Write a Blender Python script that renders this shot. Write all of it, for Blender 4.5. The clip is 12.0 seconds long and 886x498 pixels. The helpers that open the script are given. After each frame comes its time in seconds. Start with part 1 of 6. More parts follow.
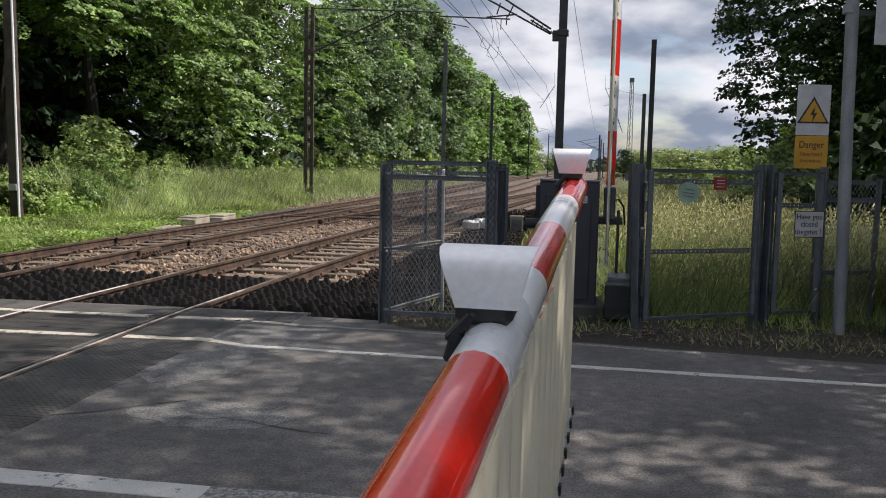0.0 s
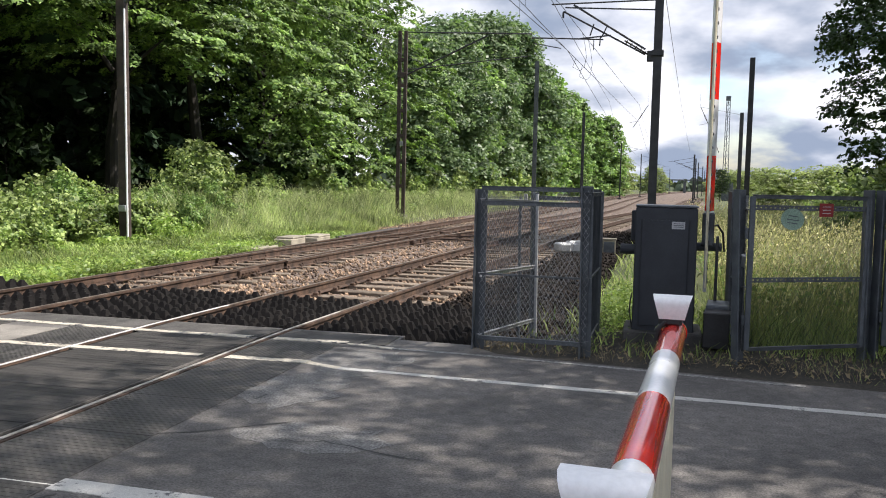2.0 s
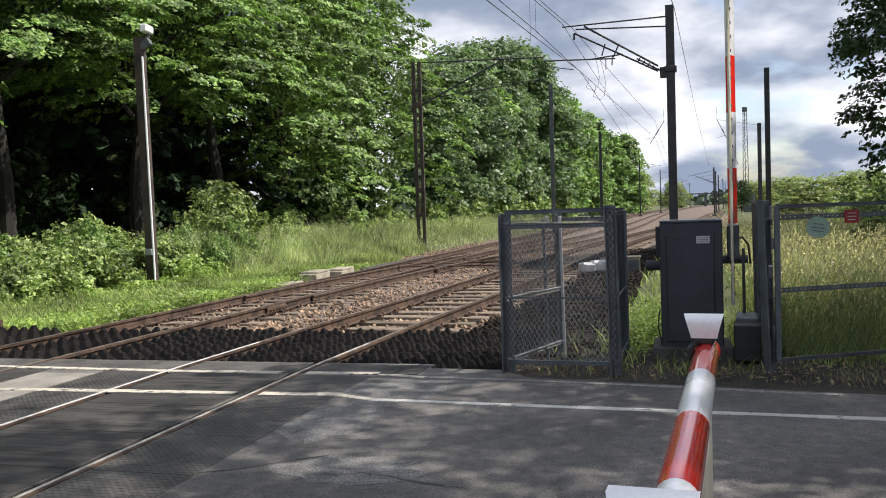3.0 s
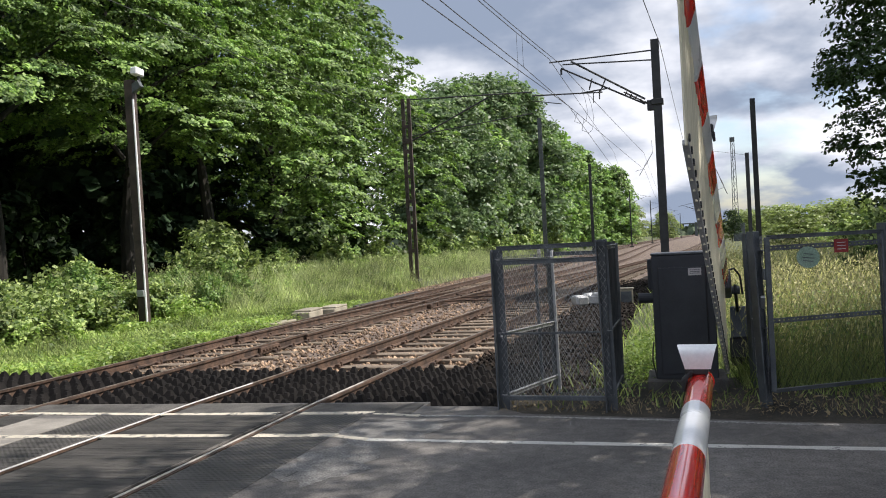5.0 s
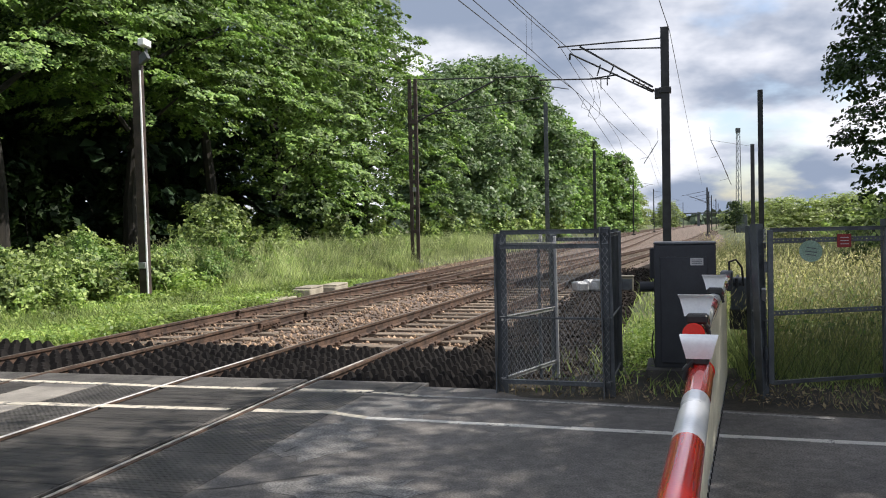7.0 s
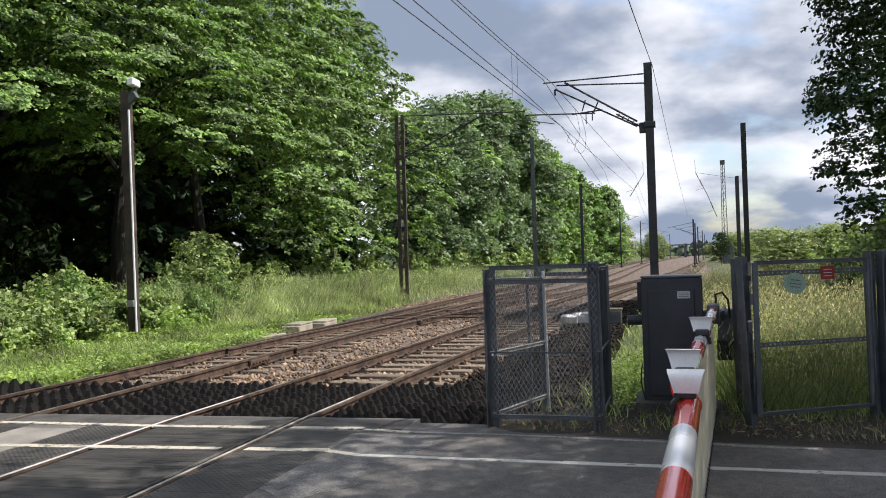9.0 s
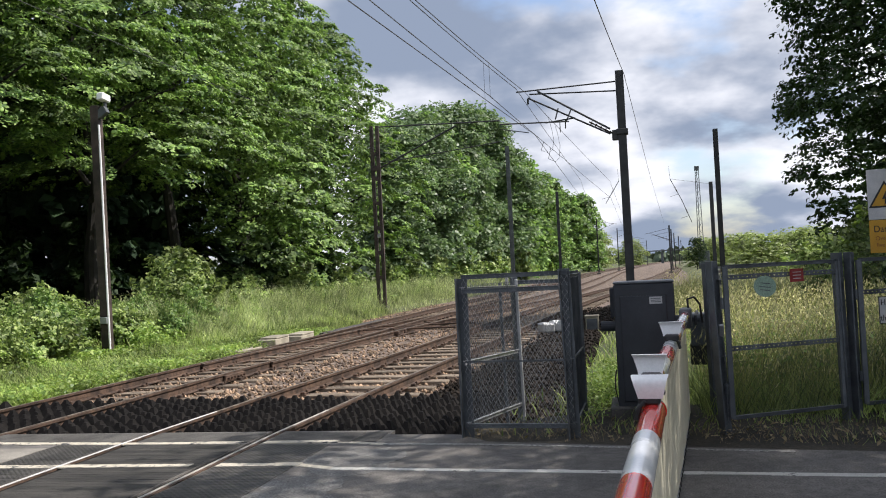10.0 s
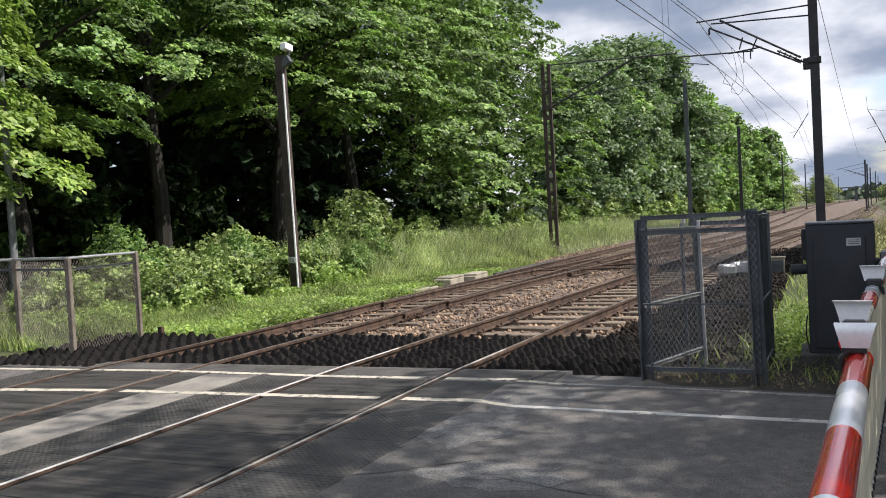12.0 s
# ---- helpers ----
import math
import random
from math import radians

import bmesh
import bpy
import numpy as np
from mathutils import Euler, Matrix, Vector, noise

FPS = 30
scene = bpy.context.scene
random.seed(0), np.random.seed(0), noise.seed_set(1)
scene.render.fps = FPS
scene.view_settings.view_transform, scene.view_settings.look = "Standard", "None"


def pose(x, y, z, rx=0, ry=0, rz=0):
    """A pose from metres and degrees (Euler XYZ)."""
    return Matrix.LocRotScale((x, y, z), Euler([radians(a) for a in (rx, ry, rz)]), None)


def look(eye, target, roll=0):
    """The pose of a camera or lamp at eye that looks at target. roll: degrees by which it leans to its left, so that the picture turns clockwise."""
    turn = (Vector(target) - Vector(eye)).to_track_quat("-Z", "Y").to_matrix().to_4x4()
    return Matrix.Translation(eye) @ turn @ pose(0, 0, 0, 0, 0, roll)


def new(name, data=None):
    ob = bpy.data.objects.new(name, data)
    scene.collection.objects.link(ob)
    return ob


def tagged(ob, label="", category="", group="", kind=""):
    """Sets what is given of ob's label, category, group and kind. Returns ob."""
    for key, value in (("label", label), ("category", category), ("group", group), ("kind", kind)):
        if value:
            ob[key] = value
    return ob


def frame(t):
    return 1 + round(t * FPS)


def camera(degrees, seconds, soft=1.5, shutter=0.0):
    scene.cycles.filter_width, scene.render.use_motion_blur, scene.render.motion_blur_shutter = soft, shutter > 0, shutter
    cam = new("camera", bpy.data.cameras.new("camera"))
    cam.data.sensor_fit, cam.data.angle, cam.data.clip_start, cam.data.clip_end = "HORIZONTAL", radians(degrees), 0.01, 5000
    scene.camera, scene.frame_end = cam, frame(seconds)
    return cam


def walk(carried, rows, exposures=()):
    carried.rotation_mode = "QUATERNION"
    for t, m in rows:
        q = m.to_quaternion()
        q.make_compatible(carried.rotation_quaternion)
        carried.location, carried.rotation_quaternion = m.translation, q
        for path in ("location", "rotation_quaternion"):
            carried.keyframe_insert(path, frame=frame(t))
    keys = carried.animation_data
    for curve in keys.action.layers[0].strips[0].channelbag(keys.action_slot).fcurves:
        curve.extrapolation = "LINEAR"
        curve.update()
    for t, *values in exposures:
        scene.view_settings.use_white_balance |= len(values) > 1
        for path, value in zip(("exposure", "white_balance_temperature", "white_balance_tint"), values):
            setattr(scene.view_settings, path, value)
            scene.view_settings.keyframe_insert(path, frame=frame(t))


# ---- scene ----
# ------------------------------------------------------------ camera and walk
cam = camera(54.45, 12.0, soft=1.0)
PATH = [
    (0, (3.805, -6.790, 1.536), (2.433, 3.073, 0.577), 1.27),
    (0.5, (3.737, -6.803, 1.453), (2.959, 3.025, -0.255), 3.09),
    (1, (3.713, -6.754, 1.432), (2.767, 2.998, -0.617), 4.26),
    (1.5, (3.828, -6.748, 1.512), (1.949, 2.980, 0.098), 3.71),
    (2, (3.762, -6.822, 1.592), (1.367, 2.859, 0.838), 1.26),
    (2.5, (3.726, -6.847, 1.618), (1.112, 2.779, 0.916), -1.79),
    (3, (3.749, -6.879, 1.596), (1.099, 2.753, 1.158), -1.88),
    (4.8, (3.746, -6.884, 1.628), (0.976, 2.725, 1.680), -2.75),
    (5, (3.754, -6.888, 1.621), (1.202, 2.781, 1.580), -3.00),
    (5.5, (3.755, -6.888, 1.620), (1.305, 2.806, 1.457), -3.50),
    (6, (3.751, -6.883, 1.621), (1.410, 2.837, 1.436), -2.89),
    (6.5, (3.740, -6.897, 1.621), (1.374, 2.816, 1.378), -1.62),
    (7, (3.738, -6.914, 1.625), (1.166, 2.746, 1.372), -1.13),
    (7.2, (3.735, -6.918, 1.627), (1.073, 2.718, 1.392), -1.12),
    (8.8, (3.748, -7.007, 1.634), (1.196, 2.661, 1.749), -1.34),
    (9, (3.747, -6.999, 1.647), (1.316, 2.700, 1.786), -1.75),
    (9.5, (3.769, -6.982, 1.654), (1.403, 2.733, 1.808), -2.61),
    (10, (3.808, -6.955, 1.639), (1.625, 2.800, 1.887), -2.85),
    (10.5, (3.838, -6.936, 1.638), (1.800, 2.849, 1.933), -3.62),
    (11, (3.836, -6.939, 1.651), (1.365, 2.749, 1.839), -4.43),
    (11.5, (3.772, -6.980, 1.654), (0.435, 2.440, 1.570), -4.05),
    (12, (3.753, -7.004, 1.657), (-0.324, 2.108, 1.317), -3.18),
]
walk(cam, [(t, look(eye, target, roll)) for t, eye, target, roll in PATH], exposures=[(0.0, 0.0, 6550, 16), (0.5, 0.53, 6600, 17), (1.0, 0.86, 6600, 17), (1.5, 0.78, 6550, 16), (2.0, 0.47, 6500, 15), (2.5, 0.31, 6500, 14), (7.0, 0.31, 6500, 14), (9.0, 0.24, 6450, 14), (12.0, 0.26, 6450, 15)])

# ------------------------------------------------------------ world and sun
SUN_DIR = Vector((0.80, 0.22, 0.98)).normalized()
world = bpy.data.worlds.new("sky")
scene.world = world
world.use_nodes = True


def build_sky():
    nt = world.node_tree
    nt.nodes.clear()
    N, L = nt.nodes.new, nt.links.new
    out, bg = N("ShaderNodeOutputWorld"), N("ShaderNodeBackground")
    sky = N("ShaderNodeTexSky")
    sky.sky_type, sky.sun_disc = "NISHITA", False
    sky.sun_elevation = math.asin(SUN_DIR.z)
    sky.sun_rotation = math.atan2(SUN_DIR.x, SUN_DIR.y)
    sky.dust_density = 1.5
    dim = N("ShaderNodeVectorMath")
    dim.operation = "SCALE"
    dim.inputs["Scale"].default_value = 0.15
    L(sky.outputs[0], dim.inputs[0])
    co = N("ShaderNodeTexCoord")
    sep = N("ShaderNodeSeparateXYZ")
    L(co.outputs["Generated"], sep.inputs[0])
    lift = N("ShaderNodeMath")
    lift.operation = "ADD"
    lift.inputs[1].default_value = 0.34
    L(sep.outputs["Z"], lift.inputs[0])
    top = N("ShaderNodeMath")
    top.operation = "MAXIMUM"
    top.inputs[1].default_value = 0.2
    L(lift.outputs[0], top.inputs[0])
    plane = N("ShaderNodeVectorMath")
    plane.operation = "DIVIDE"
    join = N("ShaderNodeCombineXYZ")
    for k in range(3):
        L(top.outputs[0], join.inputs[k])
    L(co.outputs["Generated"], plane.inputs[0])
    L(join.outputs[0], plane.inputs[1])
    flat = N("ShaderNodeMapping")
    flat.inputs["Location"].default_value = (0.42, 3.86, 0.0)
    flat.inputs["Scale"].default_value = (1.0, 1.0, 0.0)
    L(plane.outputs[0], flat.inputs[0])

    def fbm(scale, detail, rough):
        n = N("ShaderNodeTexNoise")
        n.inputs["Scale"].default_value = scale
        n.inputs["Detail"].default_value = detail
        n.inputs["Roughness"].default_value = rough
        L(flat.outputs[0], n.inputs["Vector"])
        return n

    def ramp(src, a, b, ca=(0, 0, 0, 1), cb=(1, 1, 1, 1)):
        r = N("ShaderNodeValToRGB")
        r.color_ramp.interpolation = "EASE"
        r.color_ramp.elements[0].position, r.color_ramp.elements[1].position = a, b
        r.color_ramp.elements[0].color, r.color_ramp.elements[1].color = ca, cb
        L(src, r.inputs[0])
        return r

    cover = ramp(fbm(2.3, 6, 0.50).outputs[0], 0.33, 0.46)
    body = ramp(fbm(1.75, 6, 0.50).outputs[0], 0.40, 0.58, (0.84, 0.87, 0.91, 1), (0.25, 0.31, 0.41, 1))
    mix = N("ShaderNodeMix")
    mix.data_type = "RGBA"
    L(cover.outputs[0], mix.inputs["Factor"])
    L(dim.outputs[0], mix.inputs["A"])
    L(body.outputs[0], mix.inputs["B"])
    L(mix.outputs["Result"], bg.inputs["Color"])
    bg.inputs["Strength"].default_value = 1.04
    L(bg.outputs[0], out.inputs[0])


build_sky()
sun_data = bpy.data.lights.new("sun", "SUN")
sun_data.energy, sun_data.angle, sun_data.color = 5.0, radians(0.53), (1.0, 0.95, 0.86)
sun = new("sun", sun_data)
sun.matrix_world = look(SUN_DIR * 200, (0, 0, 0))

# ------------------------------------------------------------ materials
def rgba(c):
    return (c[0], c[1], c[2], 1.0)


def mat(name, c1, c2, scale=2.0, rough=0.7, metal=0.0, bump=0.3, bscale=60.0, fine=0.25, fscale=90.0, vary=0.0, spec=0.5, stretch=(1, 1, 1), coat=0.0, island=0.0, lo=0.38, hi=0.62, mid=0.0, mscale=11.0):
    """Two broad tones, a fine grain over them, and relief."""
    m = bpy.data.materials.new(name)
    m.use_nodes = True
    nt = m.node_tree
    N, L = nt.nodes.new, nt.links.new
    b = nt.nodes["Principled BSDF"]
    co, mp = N("ShaderNodeTexCoord"), N("ShaderNodeMapping")
    mp.inputs["Scale"].default_value = stretch
    L(co.outputs["Object"], mp.inputs[0])

    def noise_node(s, d, r=0.6):
        n = N("ShaderNodeTexNoise")
        n.inputs["Scale"].default_value, n.inputs["Detail"].default_value, n.inputs["Roughness"].default_value = s, d, r
        L(mp.outputs[0], n.inputs["Vector"])
        return n

    big, small = noise_node(scale, 6), noise_node(fscale, 3)
    r = N("ShaderNodeValToRGB")
    r.color_ramp.elements[0].position, r.color_ramp.elements[1].position = lo, hi
    r.color_ramp.elements[0].color, r.color_ramp.elements[1].color = rgba(c1), rgba(c2)
    L(big.outputs[0], r.inputs[0])
    f = N("ShaderNodeMapRange")
    f.inputs["From Min"].default_value, f.inputs["From Max"].default_value = 0.36, 0.64
    f.inputs["To Min"].default_value, f.inputs["To Max"].default_value = 1 - fine, 1 + fine
    L(small.outputs[0], f.inputs[0])
    tint = N("ShaderNodeVectorMath")
    tint.operation = "SCALE"
    L(r.outputs[0], tint.inputs[0])
    L(f.outputs[0], tint.inputs["Scale"])
    last = tint.outputs[0]
    if mid:
        mn, mr, mt = noise_node(mscale, 5, 0.7), N("ShaderNodeMapRange"), N("ShaderNodeVectorMath")
        mt.operation = "SCALE"
        mr.inputs["From Min"].default_value, mr.inputs["From Max"].default_value = 0.34, 0.66
        mr.inputs["To Min"].default_value, mr.inputs["To Max"].default_value = 1 - mid, 1 + mid
        L(mn.outputs[0], mr.inputs[0])
        L(last, mt.inputs[0])
        L(mr.outputs[0], mt.inputs["Scale"])
        last = mt.outputs[0]
    if vary or island:
        src = N("ShaderNodeObjectInfo").outputs["Random"] if vary else N("ShaderNodeNewGeometry").outputs["Random Per Island"]
        amount = vary or island
        v = N("ShaderNodeMapRange")
        v.inputs["To Min"].default_value, v.inputs["To Max"].default_value = 1 - amount, 1 + amount
        L(src, v.inputs[0])
        t2 = N("ShaderNodeVectorMath")
        t2.operation = "SCALE"
        L(last, t2.inputs[0])
        L(v.outputs[0], t2.inputs["Scale"])
        last = t2.outputs[0]
    L(last, b.inputs["Base Color"])
    b.inputs["Metallic"].default_value = metal
    b.inputs["Specular IOR Level"].default_value = spec
    b.inputs["Coat Weight"].default_value = coat
    b.inputs["Coat Roughness"].default_value = 0.035
    rr = N("ShaderNodeMapRange")
    rr.inputs["To Min"].default_value, rr.inputs["To Max"].default_value = max(0.03, rough - 0.12), min(1, rough + 0.12)
    L(big.outputs[0], rr.inputs[0])
    L(rr.outputs[0], b.inputs["Roughness"])
    if bump:
        bn, bp = noise_node(bscale, 4), N("ShaderNodeBump")
        bp.inputs["Strength"].default_value = bump
        bp.inputs["Distance"].default_value = 0.01
        L(bn.outputs[0], bp.inputs["Height"])
        L(bp.outputs[0], b.inputs["Normal"])
    return m


def worn(name, paint, under, keep=0.5, scale=9.0, rough=0.6, soft=0.05):
    """Road paint rubbed through to the asphalt."""
    m = mat(name, paint, tuple(0.85 * v for v in paint), 3.0, rough, bump=0.5, bscale=160, fine=0.15, fscale=160)
    nt = m.node_tree
    N, L = nt.nodes.new, nt.links.new
    b = nt.nodes["Principled BSDF"]
    src = b.inputs["Base Color"].links[0].from_socket
    co = N("ShaderNodeTexCoord")
    n = N("ShaderNodeTexNoise")
    n.inputs["Scale"].default_value, n.inputs["Detail"].default_value, n.inputs["Roughness"].default_value = scale, 10, 0.75
    L(co.outputs["Object"], n.inputs["Vector"])
    r = N("ShaderNodeValToRGB")
    r.color_ramp.elements[0].position, r.color_ramp.elements[1].position = keep, keep + soft
    L(n.outputs[0], r.inputs[0])
    mx = N("ShaderNodeMix")
    mx.data_type = "RGBA"
    L(r.outputs[0], mx.inputs["Factor"])
    L(src, mx.inputs["A"])
    mx.inputs["B"].default_value = rgba(under)
    L(mx.outputs["Result"], b.inputs["Base Color"])
    return m


def leaf(name, c1, c2, glow=0.35, rough=0.48, spread=0.35, gloss=0.5):
    """Leaf with light passing through it; each leaf has a tone of its own."""
    m = bpy.data.materials.new(name)
    m.use_nodes = True
    nt = m.node_tree
    N, L = nt.nodes.new, nt.links.new
    b, out = nt.nodes["Principled BSDF"], nt.nodes["Material Output"]
    geo = N("ShaderNodeNewGeometry")
    r = N("ShaderNodeValToRGB")
    r.color_ramp.elements[0].color, r.color_ramp.elements[1].color = rgba(c1), rgba(c2)
    L(geo.outputs["Random Per Island"], r.inputs[0])
    co, n = N("ShaderNodeTexCoord"), N("ShaderNodeTexNoise")
    n.inputs["Scale"].default_value, n.inputs["Detail"].default_value = 0.7, 4
    L(co.outputs["Object"], n.inputs["Vector"])
    v = N("ShaderNodeMapRange")
    v.inputs["From Min"].default_value, v.inputs["From Max"].default_value = 0.36, 0.64
    v.inputs["To Min"].default_value, v.inputs["To Max"].default_value = 1 - spread, 1 + spread
    L(n.outputs[0], v.inputs[0])
    s = N("ShaderNodeVectorMath")
    s.operation = "SCALE"
    L(r.outputs[0], s.inputs[0])
    L(v.outputs[0], s.inputs["Scale"])
    L(s.outputs[0], b.inputs["Base Color"])
    b.inputs["Roughness"].default_value = rough
    b.inputs["Specular IOR Level"].default_value = gloss
    tr, mx = N("ShaderNodeBsdfTranslucent"), N("ShaderNodeMixShader")
    warm = N("ShaderNodeVectorMath")
    warm.operation = "MULTIPLY"
    warm.inputs[1].default_value = (1.30, 1.42, 0.95)
    L(s.outputs[0], warm.inputs[0])
    L(warm.outputs[0], tr.inputs["Color"])
    mx.inputs[0].default_value = glow
    L(b.outputs[0], mx.inputs[1])
    L(tr.outputs[0], mx.inputs[2])
    L(mx.outputs[0], out.inputs[0])
    return m


def ribbed(name, c1, c2, step, axis, rough=0.6, bump=0.9):
    """Moulded rubber with fine ribs."""
    m = mat(name, c1, c2, 1.6, rough, bump=0, fine=0.2, fscale=70)
    nt = m.node_tree
    N, L = nt.nodes.new, nt.links.new
    b = nt.nodes["Principled BSDF"]
    co, w, bp = N("ShaderNodeTexCoord"), N("ShaderNodeTexWave"), N("ShaderNodeBump")
    w.bands_direction = axis
    w.inputs["Scale"].default_value = 1.0 / (step * 3.18)
    w.inputs["Distortion"].default_value = 0.0
    bp.inputs["Strength"].default_value, bp.inputs["Distance"].default_value = bump, 0.012
    L(co.outputs["Object"], w.inputs["Vector"])
    L(w.outputs["Fac"], bp.inputs["Height"])
    L(bp.outputs[0], b.inputs["Normal"])
    return m


ASPHALT = mat("asphalt", (0.088, 0.083, 0.078), (0.158, 0.148, 0.136), 0.7, 0.80, bump=0.8, bscale=60, fine=0.38, fscale=70, mid=0.28, mscale=9)
ASPHALT_WORN = mat("asphalt_worn_patch", (0.12, 0.117, 0.112), (0.20, 0.196, 0.186), 1.6, 0.82, bump=0.9, bscale=60, fine=0.5, fscale=70, mid=0.3, mscale=7)
ASPHALT_OLD = mat("asphalt_footway", (0.055, 0.055, 0.057), (0.10, 0.098, 0.092), 1.4, 0.85, bump=0.9, bscale=120, fine=0.4, fscale=150)
TAR = mat("tar_seam", (0.012, 0.012, 0.013), (0.03, 0.03, 0.03), 5, 0.6, bump=0.3)
PAINT = worn("road_paint", (0.60, 0.59, 0.55), (0.09, 0.09, 0.09), 0.57)
PAINT_CREAM = worn("road_paint_cream", (0.62, 0.565, 0.46), (0.09, 0.09, 0.09), 0.53)
PAINT_RUBBED = worn("road_paint_rubbed", (0.42, 0.41, 0.385), (0.105, 0.103, 0.10), 0.40, 34, soft=0.17)
DECK = ribbed("deck_rubber", (0.036, 0.034, 0.032), (0.080, 0.075, 0.069), 0.028, "DIAGONAL", 0.6, 0.3)
DECK_FINE = mat("deck_rubber_worn", (0.022, 0.0205, 0.019), (0.066, 0.061, 0.055), 2.2, 0.7, bump=0.8, bscale=60, fine=0.4, fscale=80, stretch=(0.35, 3.0, 1))
GUARD = mat("guard_rubber", (0.006, 0.0055, 0.0055), (0.016, 0.0145, 0.0135), 3, 0.75, bump=0.4, bscale=50, fine=0.3, vary=0.15, spec=0.10)
CONCRETE = mat("concrete", (0.17, 0.158, 0.140), (0.30, 0.28, 0.245), 1.5, 0.85, bump=0.5, bscale=90, fine=0.2)
CONCRETE_PALE = mat("concrete_pale", (0.24, 0.22, 0.17), (0.38, 0.345, 0.27), 3, 0.85, bump=0.5, bscale=80, fine=0.2, vary=0.12)
CONCRETE_DARK = mat("concrete_dark", (0.045, 0.043, 0.040), (0.105, 0.10, 0.092), 2.5, 0.9, bump=0.5, bscale=80, fine=0.25)
RAIL_TOP = mat("rail_running_face", (0.115, 0.092, 0.074), (0.235, 0.20, 0.165), 6, 0.45, metal=0.35, bump=0.05, fine=0.1)
# sky reflected on the near left rail is put into this pale colour
RAIL_SKY_SHEEN = mat("rail_sky_sheen_face", (0.74, 0.73, 0.71), (0.84, 0.83, 0.81), 6, 0.4, metal=0.4, bump=0.05, fine=0.1)
RAIL_PALE = mat("rail_pale_face", (0.40, 0.37, 0.33), (0.56, 0.53, 0.49), 6, 0.5, metal=0.3, bump=0.05, fine=0.1)
RUST = mat("rail_rust", (0.034, 0.021, 0.015), (0.112, 0.069, 0.046), 5, 0.85, bump=0.4, bscale=90, fine=0.3)
TIMBER = mat("sleeper_timber", (0.088, 0.066, 0.049), (0.275, 0.222, 0.165), 4, 0.9, bump=0.7, bscale=25, fine=0.3, vary=0.3, stretch=(0.5, 4, 4))
TIMBER_DARK = mat("boards_dark", (0.035, 0.032, 0.031), (0.085, 0.078, 0.073), 3, 0.85, bump=0.6, bscale=25, fine=0.3, vary=0.2, stretch=(4, 0.5, 4))
BALLAST_DARK = mat("dark_ballast", (0.008, 0.0065, 0.0055), (0.032, 0.026, 0.021), 7, 0.95, spec=0.1, bump=1.0, bscale=24, fine=0.6, fscale=22)
STONE_DARK = mat("dark_stone", (0.008, 0.0065, 0.0055), (0.046, 0.037, 0.030), 2, 0.95, spec=0.12, bump=0.3, bscale=60, fine=0.2, island=0.75)
BALLAST_BED = mat("ballast_bed", (0.045, 0.031, 0.023), (0.235, 0.178, 0.140), 5, 0.95, bump=1.0, bscale=26, fine=0.6, fscale=24)
STONE = mat("ballast_stone", (0.062, 0.039, 0.026), (0.40, 0.280, 0.185), 2, 0.92, bump=0.3, bscale=60, fine=0.2, island=0.65)
GALV = mat("galvanised_steel", (0.066, 0.076, 0.086), (0.120, 0.134, 0.147), 4, 0.5, metal=0.25, bump=0.15, fine=0.12)
GALV_PALE = mat("galvanised_pale", (0.34, 0.35, 0.36), (0.48, 0.49, 0.5), 5, 0.42, metal=0.4, bump=0.1, fine=0.12)
WIRE_MESH = mat("chain_link_wire", (0.20, 0.21, 0.22), (0.40, 0.41, 0.42), 6, 0.5, metal=0.2, bump=0, fine=0.1)
CABINET = mat("cabinet_paint", (0.030, 0.034, 0.042), (0.044, 0.049, 0.058), 1.8, 0.5, bump=0.08, bscale=120, fine=0.08, spec=0.35)
CABINET_EDGE = mat("cabinet_seam", (0.02, 0.022, 0.026), (0.03, 0.033, 0.038), 3, 0.6, bump=0)
BLACK = mat("black_plastic", (0.010, 0.010, 0.011), (0.022, 0.022, 0.024), 6, 0.45, bump=0.1, fine=0.2)
RED = mat("boom_red", (0.78, 0.022, 0.012), (0.84, 0.030, 0.017), 2, 0.24, bump=0.0, fine=0.05, coat=1.0)
WHITE = mat("boom_white", (0.82, 0.84, 0.86), (0.89, 0.90, 0.91), 2, 0.28, bump=0.0, fine=0.05, coat=0.7)
HOOD = mat("hood_white", (0.88, 0.89, 0.90), (0.93, 0.93, 0.93), 2, 0.5, bump=0.02, fine=0.04)
CREAM = mat("skirt_cream", (0.66, 0.61, 0.44), (0.78, 0.73, 0.56), 3, 0.5, bump=0.08, bscale=30, fine=0.08, stretch=(3, 3, 0.4), vary=0.06)
MAST_BROWN = mat("mast_brown_steel", (0.035, 0.026, 0.022), (0.085, 0.062, 0.05), 3, 0.7, bump=0.3, fine=0.25)
MAST_DARK = mat("mast_dark_steel", (0.020, 0.022, 0.025), (0.042, 0.044, 0.048), 3, 0.6, bump=0.2, fine=0.2)
MAST_GREY = mat("mast_grey_steel", (0.055, 0.065, 0.07), (0.10, 0.115, 0.12), 3, 0.6, bump=0.2, fine=0.2)
MESH_RUSTY = mat("rusty_wire", (0.16, 0.14, 0.12), (0.27, 0.24, 0.21), 6, 0.7, bump=0, fine=0.2)
DISTANT = mat("distant_woods", (0.055, 0.085, 0.05), (0.10, 0.13, 0.075), 0.05, 0.95, bump=0, fine=0.4, fscale=0.6)
POLE_GREY = mat("pole_grey", (0.15, 0.162, 0.17), (0.26, 0.272, 0.28), 3, 0.5, metal=0.2, bump=0.2, fine=0.15, stretch=(2, 2, 0.5))
